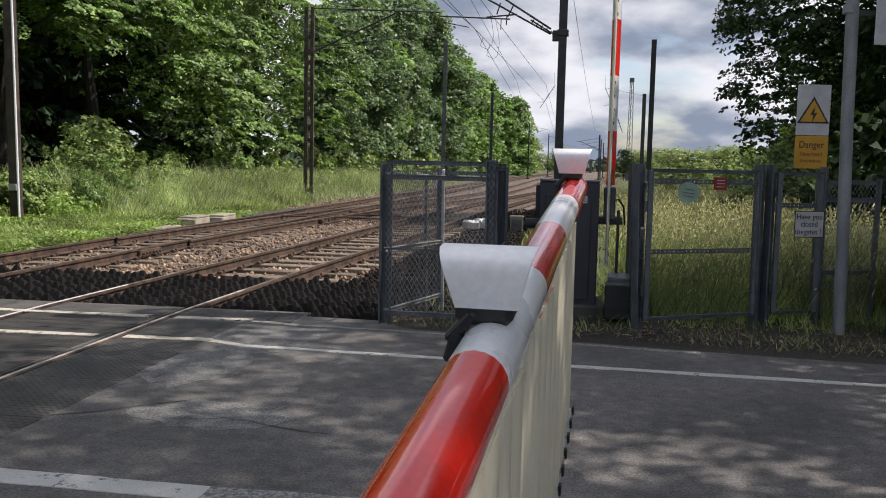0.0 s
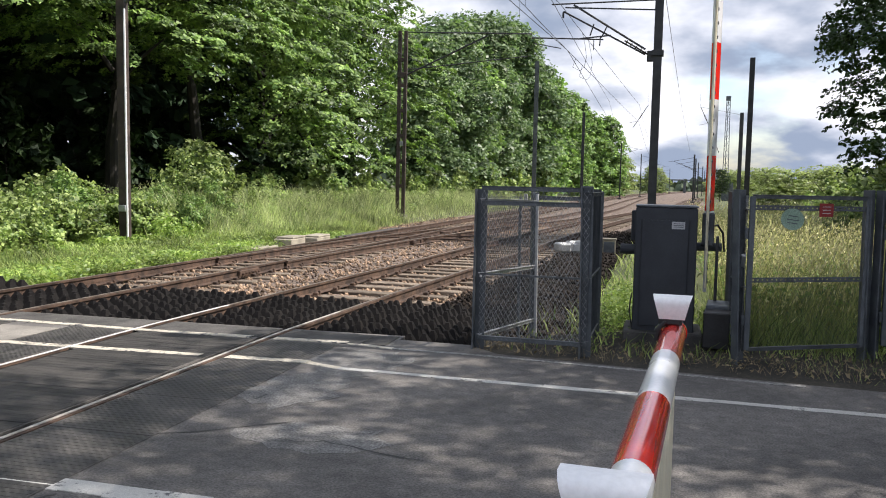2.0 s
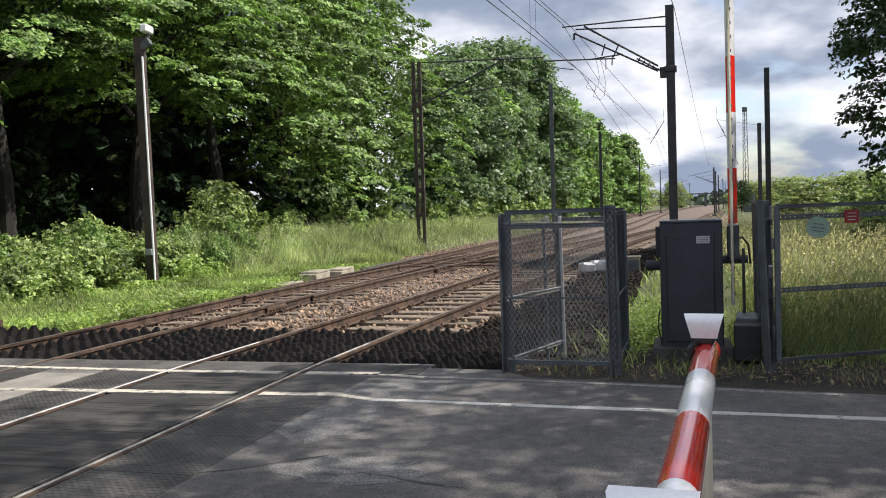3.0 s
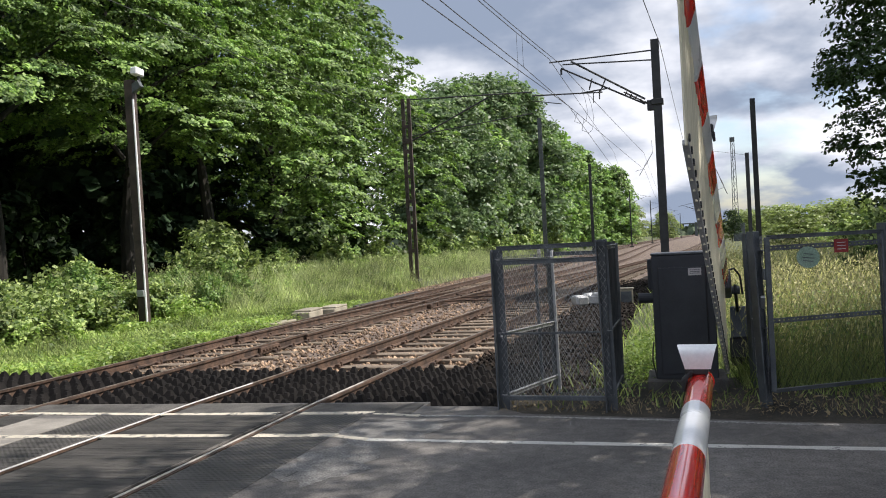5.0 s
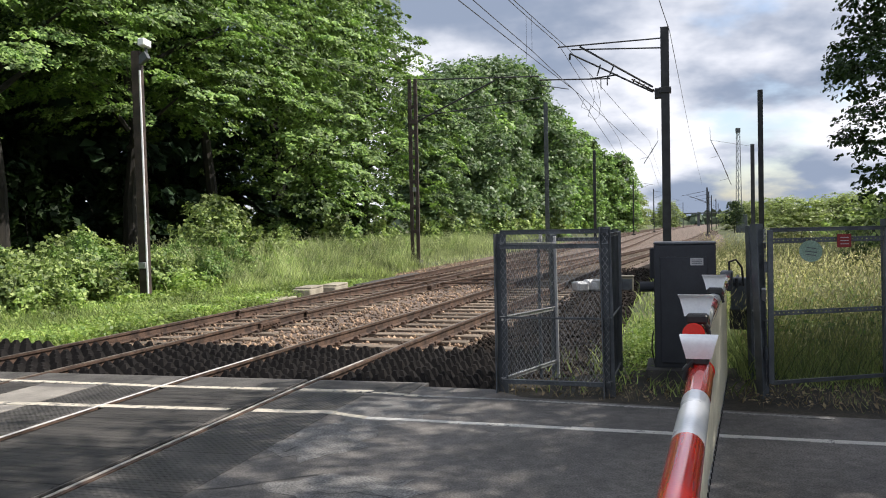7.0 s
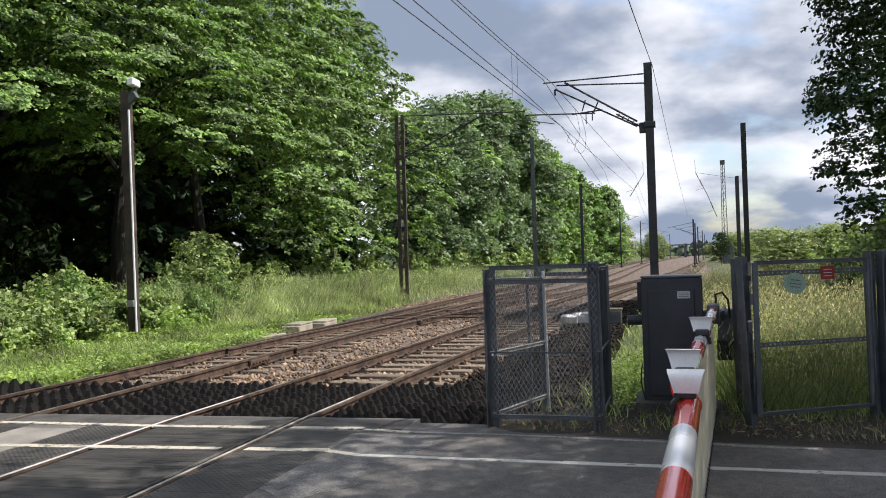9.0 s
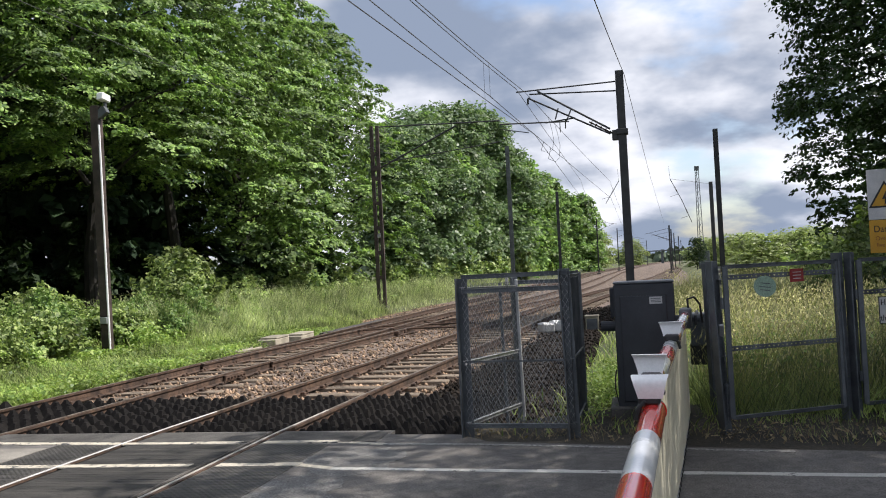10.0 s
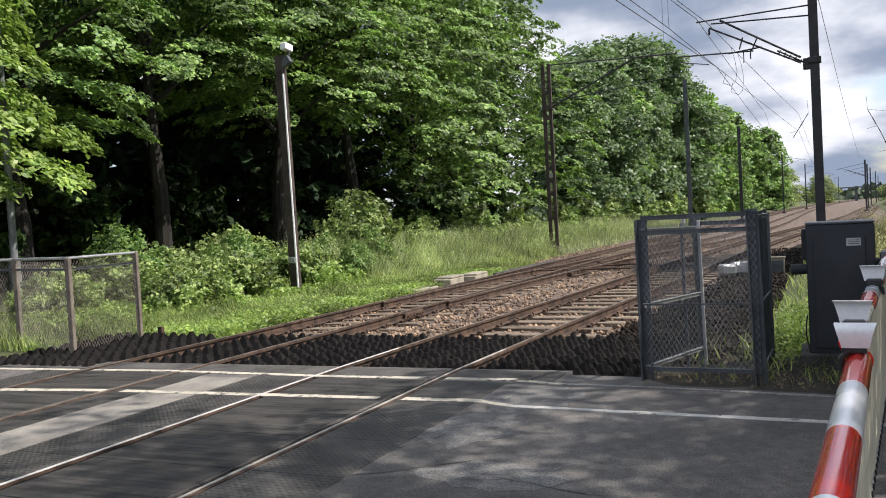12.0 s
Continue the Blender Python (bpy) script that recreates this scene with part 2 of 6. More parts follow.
WIRE = mat("overhead_wire", (0.03, 0.032, 0.034), (0.05, 0.052, 0.055), 3, 0.6, bump=0)
SIGN_WHITE = mat("sign_white", (0.42, 0.43, 0.44), (0.54, 0.54, 0.54), 5, 0.5, bump=0.03, fine=0.06)
SIGN_YELLOW = mat("sign_yellow", (0.46, 0.24, 0.012), (0.54, 0.29, 0.02), 5, 0.5, bump=0.03, fine=0.06)
SIGN_BLACK = mat("sign_black", (0.012, 0.012, 0.012), (0.02, 0.02, 0.02), 5, 0.5, bump=0)
SIGN_RED = mat("sign_red", (0.22, 0.014, 0.014), (0.29, 0.02, 0.02), 5, 0.5, bump=0)
SIGN_GREEN = mat("sign_pale_green", (0.22, 0.33, 0.25), (0.30, 0.42, 0.33), 5, 0.6, bump=0)
SIGN_BROWN = mat("sign_brown_print", (0.20, 0.07, 0.01), (0.25, 0.09, 0.015), 5, 0.5, bump=0)
HOUSE_WALL = mat("render_wall", (0.62, 0.58, 0.50), (0.72, 0.68, 0.60), 2, 0.85, bump=0.3)
SOIL_GRASS = mat("verge_soil", (0.045, 0.060, 0.022), (0.12, 0.13, 0.05), 0.8, 0.95, bump=1.0, bscale=20, fine=0.4, fscale=30)
BARK = mat("bark", (0.012, 0.011, 0.009), (0.032, 0.028, 0.022), 3, 0.95, bump=0.8, bscale=18, fine=0.3, stretch=(3, 3, 0.6))
LEAF_A = leaf("leaf_sycamore", (0.070, 0.130, 0.048), (0.265, 0.388, 0.105), 0.26, 0.50, 0.55, 0.34)
LEAF_B = leaf("leaf_mid", (0.080, 0.150, 0.058), (0.275, 0.405, 0.115), 0.30, 0.50, 0.55, 0.34)
# shade inside the wood is put into this near-black leaf colour
LEAF_DEEP_SHADE = leaf("leaf_deep_shade", (0.018, 0.036, 0.020), (0.044, 0.078, 0.038), 0.15, 0.7, 0.35, 0.15)
LEAF_C = leaf("leaf_grey_green", (0.080, 0.140, 0.068), (0.200, 0.275, 0.130), 0.34)
# backlight and shade are put into this dark leaf colour
LEAF_SHADE_TONE = leaf("leaf_shade_tone", (0.018, 0.040, 0.012), (0.045, 0.080, 0.022), 0.2, 0.6, 0.35, 0.25)
LEAF_LIGHT = leaf("leaf_light", (0.115, 0.205, 0.045), (0.36, 0.46, 0.125), 0.34)
LEAF_BUSH = leaf("leaf_bramble", (0.085, 0.145, 0.052), (0.430, 0.520, 0.190), 0.30, 0.55, 0.55, 0.35)
LEAF_SOFT = leaf("leaf_soft_green", (0.17, 0.22, 0.08), (0.34, 0.39, 0.165), 0.4)
GRASS = leaf("grass_blade", (0.055, 0.105, 0.026), (0.45, 0.52, 0.19), 0.30, 0.65, 0.65)
PALE_GRASS = leaf("pale_grass_blade", (0.085, 0.135, 0.045), (0.64, 0.67, 0.38), 0.30, 0.65, 0.5)
MEADOW = leaf("meadow_blade", (0.090, 0.132, 0.042), (0.44, 0.43, 0.175), 0.32, 0.7, 0.45)
HAY = leaf("seed_head", (0.42, 0.38, 0.19), (0.76, 0.69, 0.42), 0.35, 0.8)
DRY = leaf("dry_stalk", (0.20, 0.15, 0.09), (0.36, 0.29, 0.18), 0.2, 0.8)

# ------------------------------------------------------------ mesh helpers
class Shape:
    """Gathers primitives into one mesh."""

    def __init__(self):
        self.v, self.f = [], []

    def add(self, verts, faces):
        n = len(self.v)
        self.v += [tuple(p) for p in verts]
        self.f += [tuple(i + n for i in face) for face in faces]
        return self

    def box(self, c, s, turn=None, bevel=0.0):
        """A box of centre c and size s, with chamfered edges."""
        h = [0.5 * q for q in s]
        bevel = min(bevel, 0.45 * min(s))
        place = (lambda p: Vector(c) + (turn @ Vector(p) if turn is not None else Vector(p)))
        sg = [(-1, -1, -1), (1, -1, -1), (1, 1, -1), (-1, 1, -1), (-1, -1, 1), (1, -1, 1), (1, 1, 1), (-1, 1, 1)]
        if bevel <= 0:
            return self.add([place([q * w for q, w in zip(k, h)]) for k in sg],
                            [(0, 3, 2, 1), (4, 5, 6, 7), (0, 1, 5, 4), (1, 2, 6, 5), (2, 3, 7, 6), (3, 0, 4, 7)])
        raw, at = [], {}
        for k in sg:
            for a in range(3):
                at[k, a] = len(raw)
                raw.append(Vector([q * (w if i == a else w - bevel) for i, (q, w) in enumerate(zip(k, h))]))
        faces = []
        for a in range(3):
            b, d = (a + 1) % 3, (a + 2) % 3
            for q in (-1, 1):
                ring = []
                for u, w in ((-1, -1), (1, -1), (1, 1), (-1, 1)):
                    k = [0, 0, 0]
                    k[a], k[b], k[d] = q, u, w
                    ring.append(at[tuple(k), a])
                faces.append(ring)
            for u in (-1, 1):
                for w in (-1, 1):
                    k0, k1 = [0, 0, 0], [0, 0, 0]
                    k0[a], k0[b], k0[d] = -1, u, w
                    k1[a], k1[b], k1[d] = 1, u, w
                    k0, k1 = tuple(k0), tuple(k1)
                    faces.append([at[k0, b], at[k1, b], at[k1, d], at[k0, d]])
        for k in sg:
            faces.append([at[k, 0], at[k, 1], at[k, 2]])
        fixed = []
        for face in faces:
            p = [raw[i] for i in face]
            n = (p[1] - p[0]).cross(p[2] - p[0])
            fixed.append(tuple(face) if n.dot(sum(p, Vector())) > 0 else tuple(reversed(face)))
        return self.add([place(p) for p in raw], fixed)

    def tube(self, pts, r, n=8, cap=True, r_end=None):
        """A round bar along points."""
        pts = [Vector(p) for p in pts]
        rings, last = [], None
        for i, p in enumerate(pts):
            d = (pts[min(i + 1, len(pts) - 1)] - pts[max(i - 1, 0)]).normalized()
            if last is None:
                u = d.orthogonal().normalized()
            else:
                u = (last - d * last.dot(d)).normalized()
            last, w = u, d.cross(u)
            k = i / max(1, len(pts) - 1)
            rad = r if r_end is None else r + (r_end - r) * k
            rings.append([p + rad * (math.cos(2 * math.pi * j / n) * u + math.sin(2 * math.pi * j / n) * w) for j in range(n)])
        faces = []
        for i in range(len(rings) - 1):
            for j in range(n):
                faces.append((i * n + j, i * n + (j + 1) % n, (i + 1) * n + (j + 1) % n, (i + 1) * n + j))
        if cap:
            faces.append(tuple(reversed(range(n))))
            faces.append(tuple((len(rings) - 1) * n + j for j in range(n)))
        return self.add([p for ring in rings for p in ring], faces)

    def sweep(self, profile, path, side=None, closed=True):
        """A profile of (across, up) pairs carried along a path that lies nearly level."""
        path = [Vector(p) for p in path]
        m, verts, faces = len(profile), [], []
        for i, p in enumerate(path):
            d = (path[min(i + 1, len(path) - 1)] - path[max(i - 1, 0)])
            d.z = 0
            d.normalize()
            across = Vector((d.y, -d.x, 0))
            verts += [p + across * a + Vector((0, 0, b)) for a, b in profile]
        for i in range(len(path) - 1):
            for j in range(m if closed else m - 1):
                k = (j + 1) % m
                faces.append((i * m + j, (i + 1) * m + j, (i + 1) * m + k, i * m + k))
        if closed:
            faces.append(tuple(range(m)))
            faces.append(tuple(reversed(range((len(path) - 1) * m, len(path) * m))))
        return self.add(verts, faces)

    def slab(self, outline, z0, z1):
        """A plate of any outline (counter-clockwise in plan)."""
        n = len(outline)
        verts = [(x, y, z1) for x, y in outline] + [(x, y, z0) for x, y in outline]
        faces = [tuple(range(n)), tuple(reversed(range(n, 2 * n)))]
        faces += [(i, i + n, (i + 1) % n + n, (i + 1) % n) for i in range(n)]
        return self.add(verts, faces)

    def mesh(self, name, material, smooth=False):
        me = bpy.data.meshes.new(name)
        me.from_pydata(self.v, [], self.f)
        for m in material if isinstance(material, (list, tuple)) else [material]:
            me.materials.append(m)
        if smooth:
            me.shade_smooth()
            me.set_sharp_from_angle(angle=radians(38))
        me.update()
        return me


def part(name, shape, material, parent=None, label="", smooth=False):
    ob = new(name, shape.mesh(name, material, smooth))
    ob.parent = parent
    if label:
        ob["label"] = label
    return ob


def thing(name, at, label, category, group="", kind=""):
    ob = new(name)
    ob.location = at
    ob.empty_display_size = 0.1
    return tagged(ob, label, category, group, kind)


def setting(ob, label, category):
    return tagged(ob, label, category, kind="structure")


def rotz(a):
    return Matrix.Rotation(a, 3, "Z")


def between(a, b, s, w, h=None, bevel=0.004):
    """Adds to s a square bar from a to b."""
    a, b = Vector(a), Vector(b)
    d = b - a
    q = d.to_track_quat("Y", "Z").to_matrix()
    return s.box((a + b) / 2, (w, d.length, h or w), q, bevel)


def bulk_mesh(name, verts, faces_n, material, smooth=False):
    """A mesh of equal polygons from arrays: verts (n, k, 3)."""
    n, k, _ = verts.shape
    me = bpy.data.meshes.new(name)
    me.vertices.add(n * k)
    me.vertices.foreach_set("co", verts.reshape(-1).astype(np.float32))
    idx = np.asarray(faces_n)
    per = idx.size
    loops = (np.arange(n)[:, None] * k + idx.reshape(1, -1)).reshape(-1)
    corners = idx.shape[1]
    me.loops.add(len(loops))
    me.loops.foreach_set("vertex_index", loops.astype(np.int32))
    me.polygons.add(n * idx.shape[0])
    me.polygons.foreach_set("loop_start", (np.arange(n * idx.shape[0]) * corners).astype(np.int32))
    me.materials.append(material)
    me.update(calc_edges=True)
    me.validate()
    if smooth:
        me.shade_smooth()
    return me


# ------------------------------------------------------------ plan
GAUGE_X = {"near_right": 0.0, "near_left": -1.505, "far_right": -3.42, "far_left": -4.925}


def drift(y):
    """The line bends gently to the right in the distance."""
    k = min(max(0.0, y - 60.0), 260.0)
    return k * k / 9000.0 + (max(0.0, y - 320.0) * 260.0 / 4500.0)


def bend(y):
    """How far the near track leans to the right of the straight line on its way to the siding."""
    knots = [(1.5, 0.0), (5, 0.13), (9.3, 0.40), (17.5, 0.80), (23, 1.08), (30, 1.52), (36, 2.02), (42, 2.62), (51, 3.6), (62, 5.2), (90, 7.4), (124, 9.0), (202, 12.8), (360, 20.0), (900, 24.0)]
    if y <= knots[0][0]:
        return 0.0
    for (y0, b0), (y1, b1) in zip(knots, knots[1:]):
        if y <= y1:
            return b0 + (b1 - b0) * (y - y0) / (y1 - y0)
    return knots[-1][1]


def bed_edge(y):
    """Where the ballast ends on the right, before the line's drift."""
    return 3.2 + max(0.0, min(4.5, bend(y)) - 0.6) + 2.6 * min(1.3, max(0.0, y - 40.0) / 60.0)


def ground_z(x, y):
    """Height of the earth: level with the road, lower under the tracks, a slight bank beside them."""
    z = -0.05
    mid = drift(y)
    k = min(1.0, max(0.0, (x - mid + 7.4) / 0.9)) * min(1.0, max(0.0, (bed_edge(y) - x + mid) / 0.8))
    z -= 0.42 * k * k * (3 - 2 * k)
    if x - mid < -8.5:
        z += 0.03 * min(6.0, -8.5 - x + mid)
    z += 0.05 * noise.noise((x * 0.3, y * 0.3, 0.0)) if abs(x) < 60 and y < 120 else 0.0
    if -7.6 < y < 1.9:
        z = min(z, -0.16)
    return z


def build_ground():
    xs = sorted(set([-1600, -900, -500, -300, -180, -110, -70, -50] + [round(v, 2) for v in np.arange(-40, 40.1, 1.0)] + [round(v, 2) for v in np.arange(-10, 6, 0.4)] + [50, 70, 110, 180, 300, 500, 900, 1600]))
    ys = sorted(set([-300, -160, -90, -50, -30, -20] + [round(v, 2) for v in np.arange(-14, 50, 0.8)] + [60, 75, 95, 120, 150, 190, 240, 300, 380, 500, 700, 1000, 1500, 2200, 3200]))
    s = Shape()
    verts = [(x, y, ground_z(x, y)) for y in ys for x in xs]
    w = len(xs)
    faces = [(j * w + i, j * w + i + 1, (j + 1) * w + i + 1, (j + 1) * w + i) for j in range(len(ys) - 1) for i in range(w - 1)]
    s.add(verts, faces)
    ob = part("ground", s, SOIL_GRASS, smooth=True)
    setting(ob, "grassy earth verge running out to flat fields", "ground")


build_ground()


def build_road():
    """The road slab is cut along each rail for the rail head and its wheel groove."""
    near_y = -6.75
    edge = [(-60, 0.6), (-6.62, 1.05), (-6.6, 1.62), (1.26, 1.72), (1.27, 1.50), (2.0, 1.47), (2.35, 1.12), (3.2, 0.99), (4.9, 0.74), (7.0, 0.50), (12, 0.1), (60, -2.2)]

    def far_y(x):
        for (x0, y0), (x1, y1) in zip(edge, edge[1:]):
            if x0 <= x <= x1:
                return y0 + (y1 - y0) * (x - x0) / (x1 - x0)

    cuts = []
    for k, x in GAUGE_X.items():
        inner = -1 if "right" in k else 1
        cuts.append((x - (0.105 if inner < 0 else 0.04), x + (0.105 if inner > 0 else 0.04)))
    cuts.sort()
    spans, x = [], -60.0
    for a, b in cuts:
        spans.append((x, a))
        x = b
    spans.append((x, 60.0))
    road = setting(new("road"), "patched dark asphalt road across the railway, shaded", "road")
    for a, b in spans:
        inner = [p for p in edge if a < p[0] < b]
        pts = [(a, near_y), (b, near_y), (b, far_y(b))] + list(reversed(inner)) + [(a, far_y(a))]
        part("road_surface", Shape().slab(pts, -0.14, 0.0), ASPHALT, road)
    # dark filler added to each groove to hide the rail web
    for a, b in cuts:
        part("groove_filler", Shape().box(((a + b) / 2, -2.55, -0.042), (b - a - 0.004, 8.4, 0.055)), GUARD, road, "dark filler added in the wheel groove")
    bed = Shape().box((-2.45, -2.55, -0.17), (6.2, 8.5, 0.10))
    part("groove_bed", bed, TAR, road, "dark bed of the wheel groove")
    # moulded rubber deck panels beside and between the rails
    near = [(-1.385, -0.12, DECK_FINE), (0.055, 0.80, DECK), (-2.22, -1.56, DECK), (-3.36, -2.95, DECK_FINE), (-4.80, -3.54, DECK_FINE), (-5.55, -4.98, DECK)]
    for a, b, m in near:
        w = b - a
        y0 = -6.7
        while y0 < 0.9:
            y1 = min(y0 + 0.9, 1.02)
            s = Shape().box(((a + b) / 2, (y0 + y1) / 2, 0.002), (w, y1 - y0 - 0.012, 0.008), None, 0.003)
            step = 0.05 if m is DECK else 0.082
            r = y0 + step
            while r < y1 - 0.02:
                s.box(((a + b) / 2, r, 0.0055), (w - 0.03, 0.018, 0.004 if m is DECK else 0.0026))
                r += step
            part("deck_panel", s, m, road, "ribbed dark rubber crossing panel")
            y0 = y1
    # smooth edge blocks where the deck ends
    for a, b in ((-1.385, -0.12), (0.055, 1.24), (-3.36, -1.56), (-4.80, -3.54), (-6.55, -4.98)):
        x0 = a
        while x0 < b - 0.1:
            x1 = min(x0 + 0.93, b)
            part("edge_block", Shape().box(((x0 + x1) / 2, 1.37, 0.001), (x1 - x0 - 0.012, 0.50, 0.012), None, 0.004), CONCRETE_DARK, road, "worn concrete edge block")
            x0 = x1
    strip = Shape().slab([(-2.93, -6.7), (-2.24, -6.7), (-2.24, 0.86), (-2.93, 0.86)], 0.0, 0.005)
    part("infill_strip", strip, CONCRETE, road, "pale smooth concrete strip between the tracks")
    rnd = random.Random(5)
    # worn lighter repairs with ragged edges
    for cx, cy, rx, ry in ((1.25, 0.35, 0.42, 0.55), (1.15, -0.75, 0.34, 0.60), (1.75, -1.9, 0.5, 0.28), (0.4, -4.3, 0.7, 0.35)):
        ring = [(cx + rx * (1 + 0.25 * rnd.uniform(-1, 1)) * math.cos(i * math.tau / 22), cy + ry * (1 + 0.25 * rnd.uniform(-1, 1)) * math.sin(i * math.tau / 22)) for i in range(22)]
        part("road_patch", Shape().slab(ring, -0.01, 0.0025 + 0.0004 * rnd.random()), ASPHALT_WORN, road, "worn pale asphalt repair")
    # cracks sealed with tar
    for start, way, n in (((1.0, -1.0), (-0.25, -0.30), 16), ((1.55, -2.0), (0.22, -0.02), 12), ((1.5, -1.6), (-0.30, -0.5), 14), ((0.9, -3.2), (-0.4, -0.3), 12)):
        x, y = start
        pts = [(x, y)]
        for _ in range(n):
            x, y = x + way[0] * rnd.uniform(0.15, 0.6) + rnd.uniform(-0.05, 0.05), y + way[1] * rnd.uniform(0.15, 0.6) + rnd.uniform(-0.05, 0.05)
            pts.append((x, y))
        s = Shape()
        for (ax, ay), (bx, by) in zip(pts, pts[1:]):
            d = Vector((bx - ax, by - ay, 0))
            nrm = Vector((-d.y, d.x, 0)).normalized() * rnd.uniform(0.003, 0.011)
            s.add([(ax - nrm.x, ay - nrm.y, 0.003), (bx - nrm.x, by - nrm.y, 0.003), (bx + nrm.x, by + nrm.y, 0.003), (ax + nrm.x, ay + nrm.y, 0.003)], [(0, 1, 2, 3)])
        part("sealed_crack", s, TAR, road)

    def line(pts, w, material, name="painted_line", gaps=(), lift=0.004):
        s = Shape()
        fine = []
        for (x0, y0), (x1, y1) in zip(pts, pts[1:]):
            n = max(1, int((x1 - x0) / 0.25))
            fine += [(x0 + (x1 - x0) * i / n, y0 + (y1 - y0) * i / n) for i in range(n)]
        fine.append(pts[-1])
        for (x0, y0), (x1, y1) in zip(fine, fine[1:]):
            if any(g0 < (x0 + x1) / 2 < g1 for g0, g1 in gaps):
                continue
            j0, j1 = rnd.uniform(-0.008, 0.008), rnd.uniform(-0.008, 0.008)
            s.slab([(x0, y0 - w / 2 + j0), (x1, y1 - w / 2 + j0), (x1, y1 + w / 2 + j1), (x0, y0 + w / 2 + j1)], -0.002, lift)
        return part(name, s, material, road, "worn white painted road line")

    grooves = [(a - 0.02, b + 0.02) for a, b in cuts]
    line([(-6.4, -0.35), (-4.9, -0.2), (-3.5, -0.03), (0.84, 0.15)], 0.115, PAINT_CREAM, gaps=grooves, lift=0.0095)
    line([(0.84, 0.15), (1.18, 0.02)], 0.10, PAINT_CREAM)
    line([(1.18, 0.02), (5.2, -0.15), (30, -1.3)], 0.085, PAINT)
    line([(-6.4, 0.95), (-3.7, 1.12), (-1.45, 1.06), (0.84, 1.13)], 0.105, PAINT_CREAM, gaps=grooves, lift=0.0095)
    line([(0.84, 1.13), (1.35, 1.02)], 0.09, PAINT_CREAM, lift=0.0045)
    line([(1.35, 1.02), (2.3, 0.98), (3.22, 0.88), (5.0, 0.63)], 0.06, PAINT_RUBBED)
    line([(-0.2, -3.05), (2.2, -3.11)], 0.16, PAINT, lift=0.0045)
    line([(2.2, -3.11), (3.9, -3.10)], 0.16, PAINT_RUBBED)
    line([(3.9, -3.10), (5.1, -3.12)], 0.15, PAINT)
    line([(5.3, -3.13), (30, -3.6)], 0.15, PAINT_RUBBED)
    line([(-0.2, -3.38), (1.45, -3.44)], 0.16, PAINT, lift=0.0045)
    line([(1.45, -3.44), (4.0, -3.44)], 0.17, PAINT_RUBBED)
    line([(4.0, -3.43), (4.85, -3.44)], 0.15, PAINT)
    line([(5.0, -3.43), (30, -3.9)], 0.15, PAINT_RUBBED)
    # near pavement behind the camera side of the road
    pave = part("pavement", Shape().slab([(-60, -30), (60, -30), (60, -6.8), (-60, -6.8)], -0.2, 0.03), ASPHALT_OLD)
    setting(pave, "grey asphalt pavement beside the road", "pavement")


build_road()


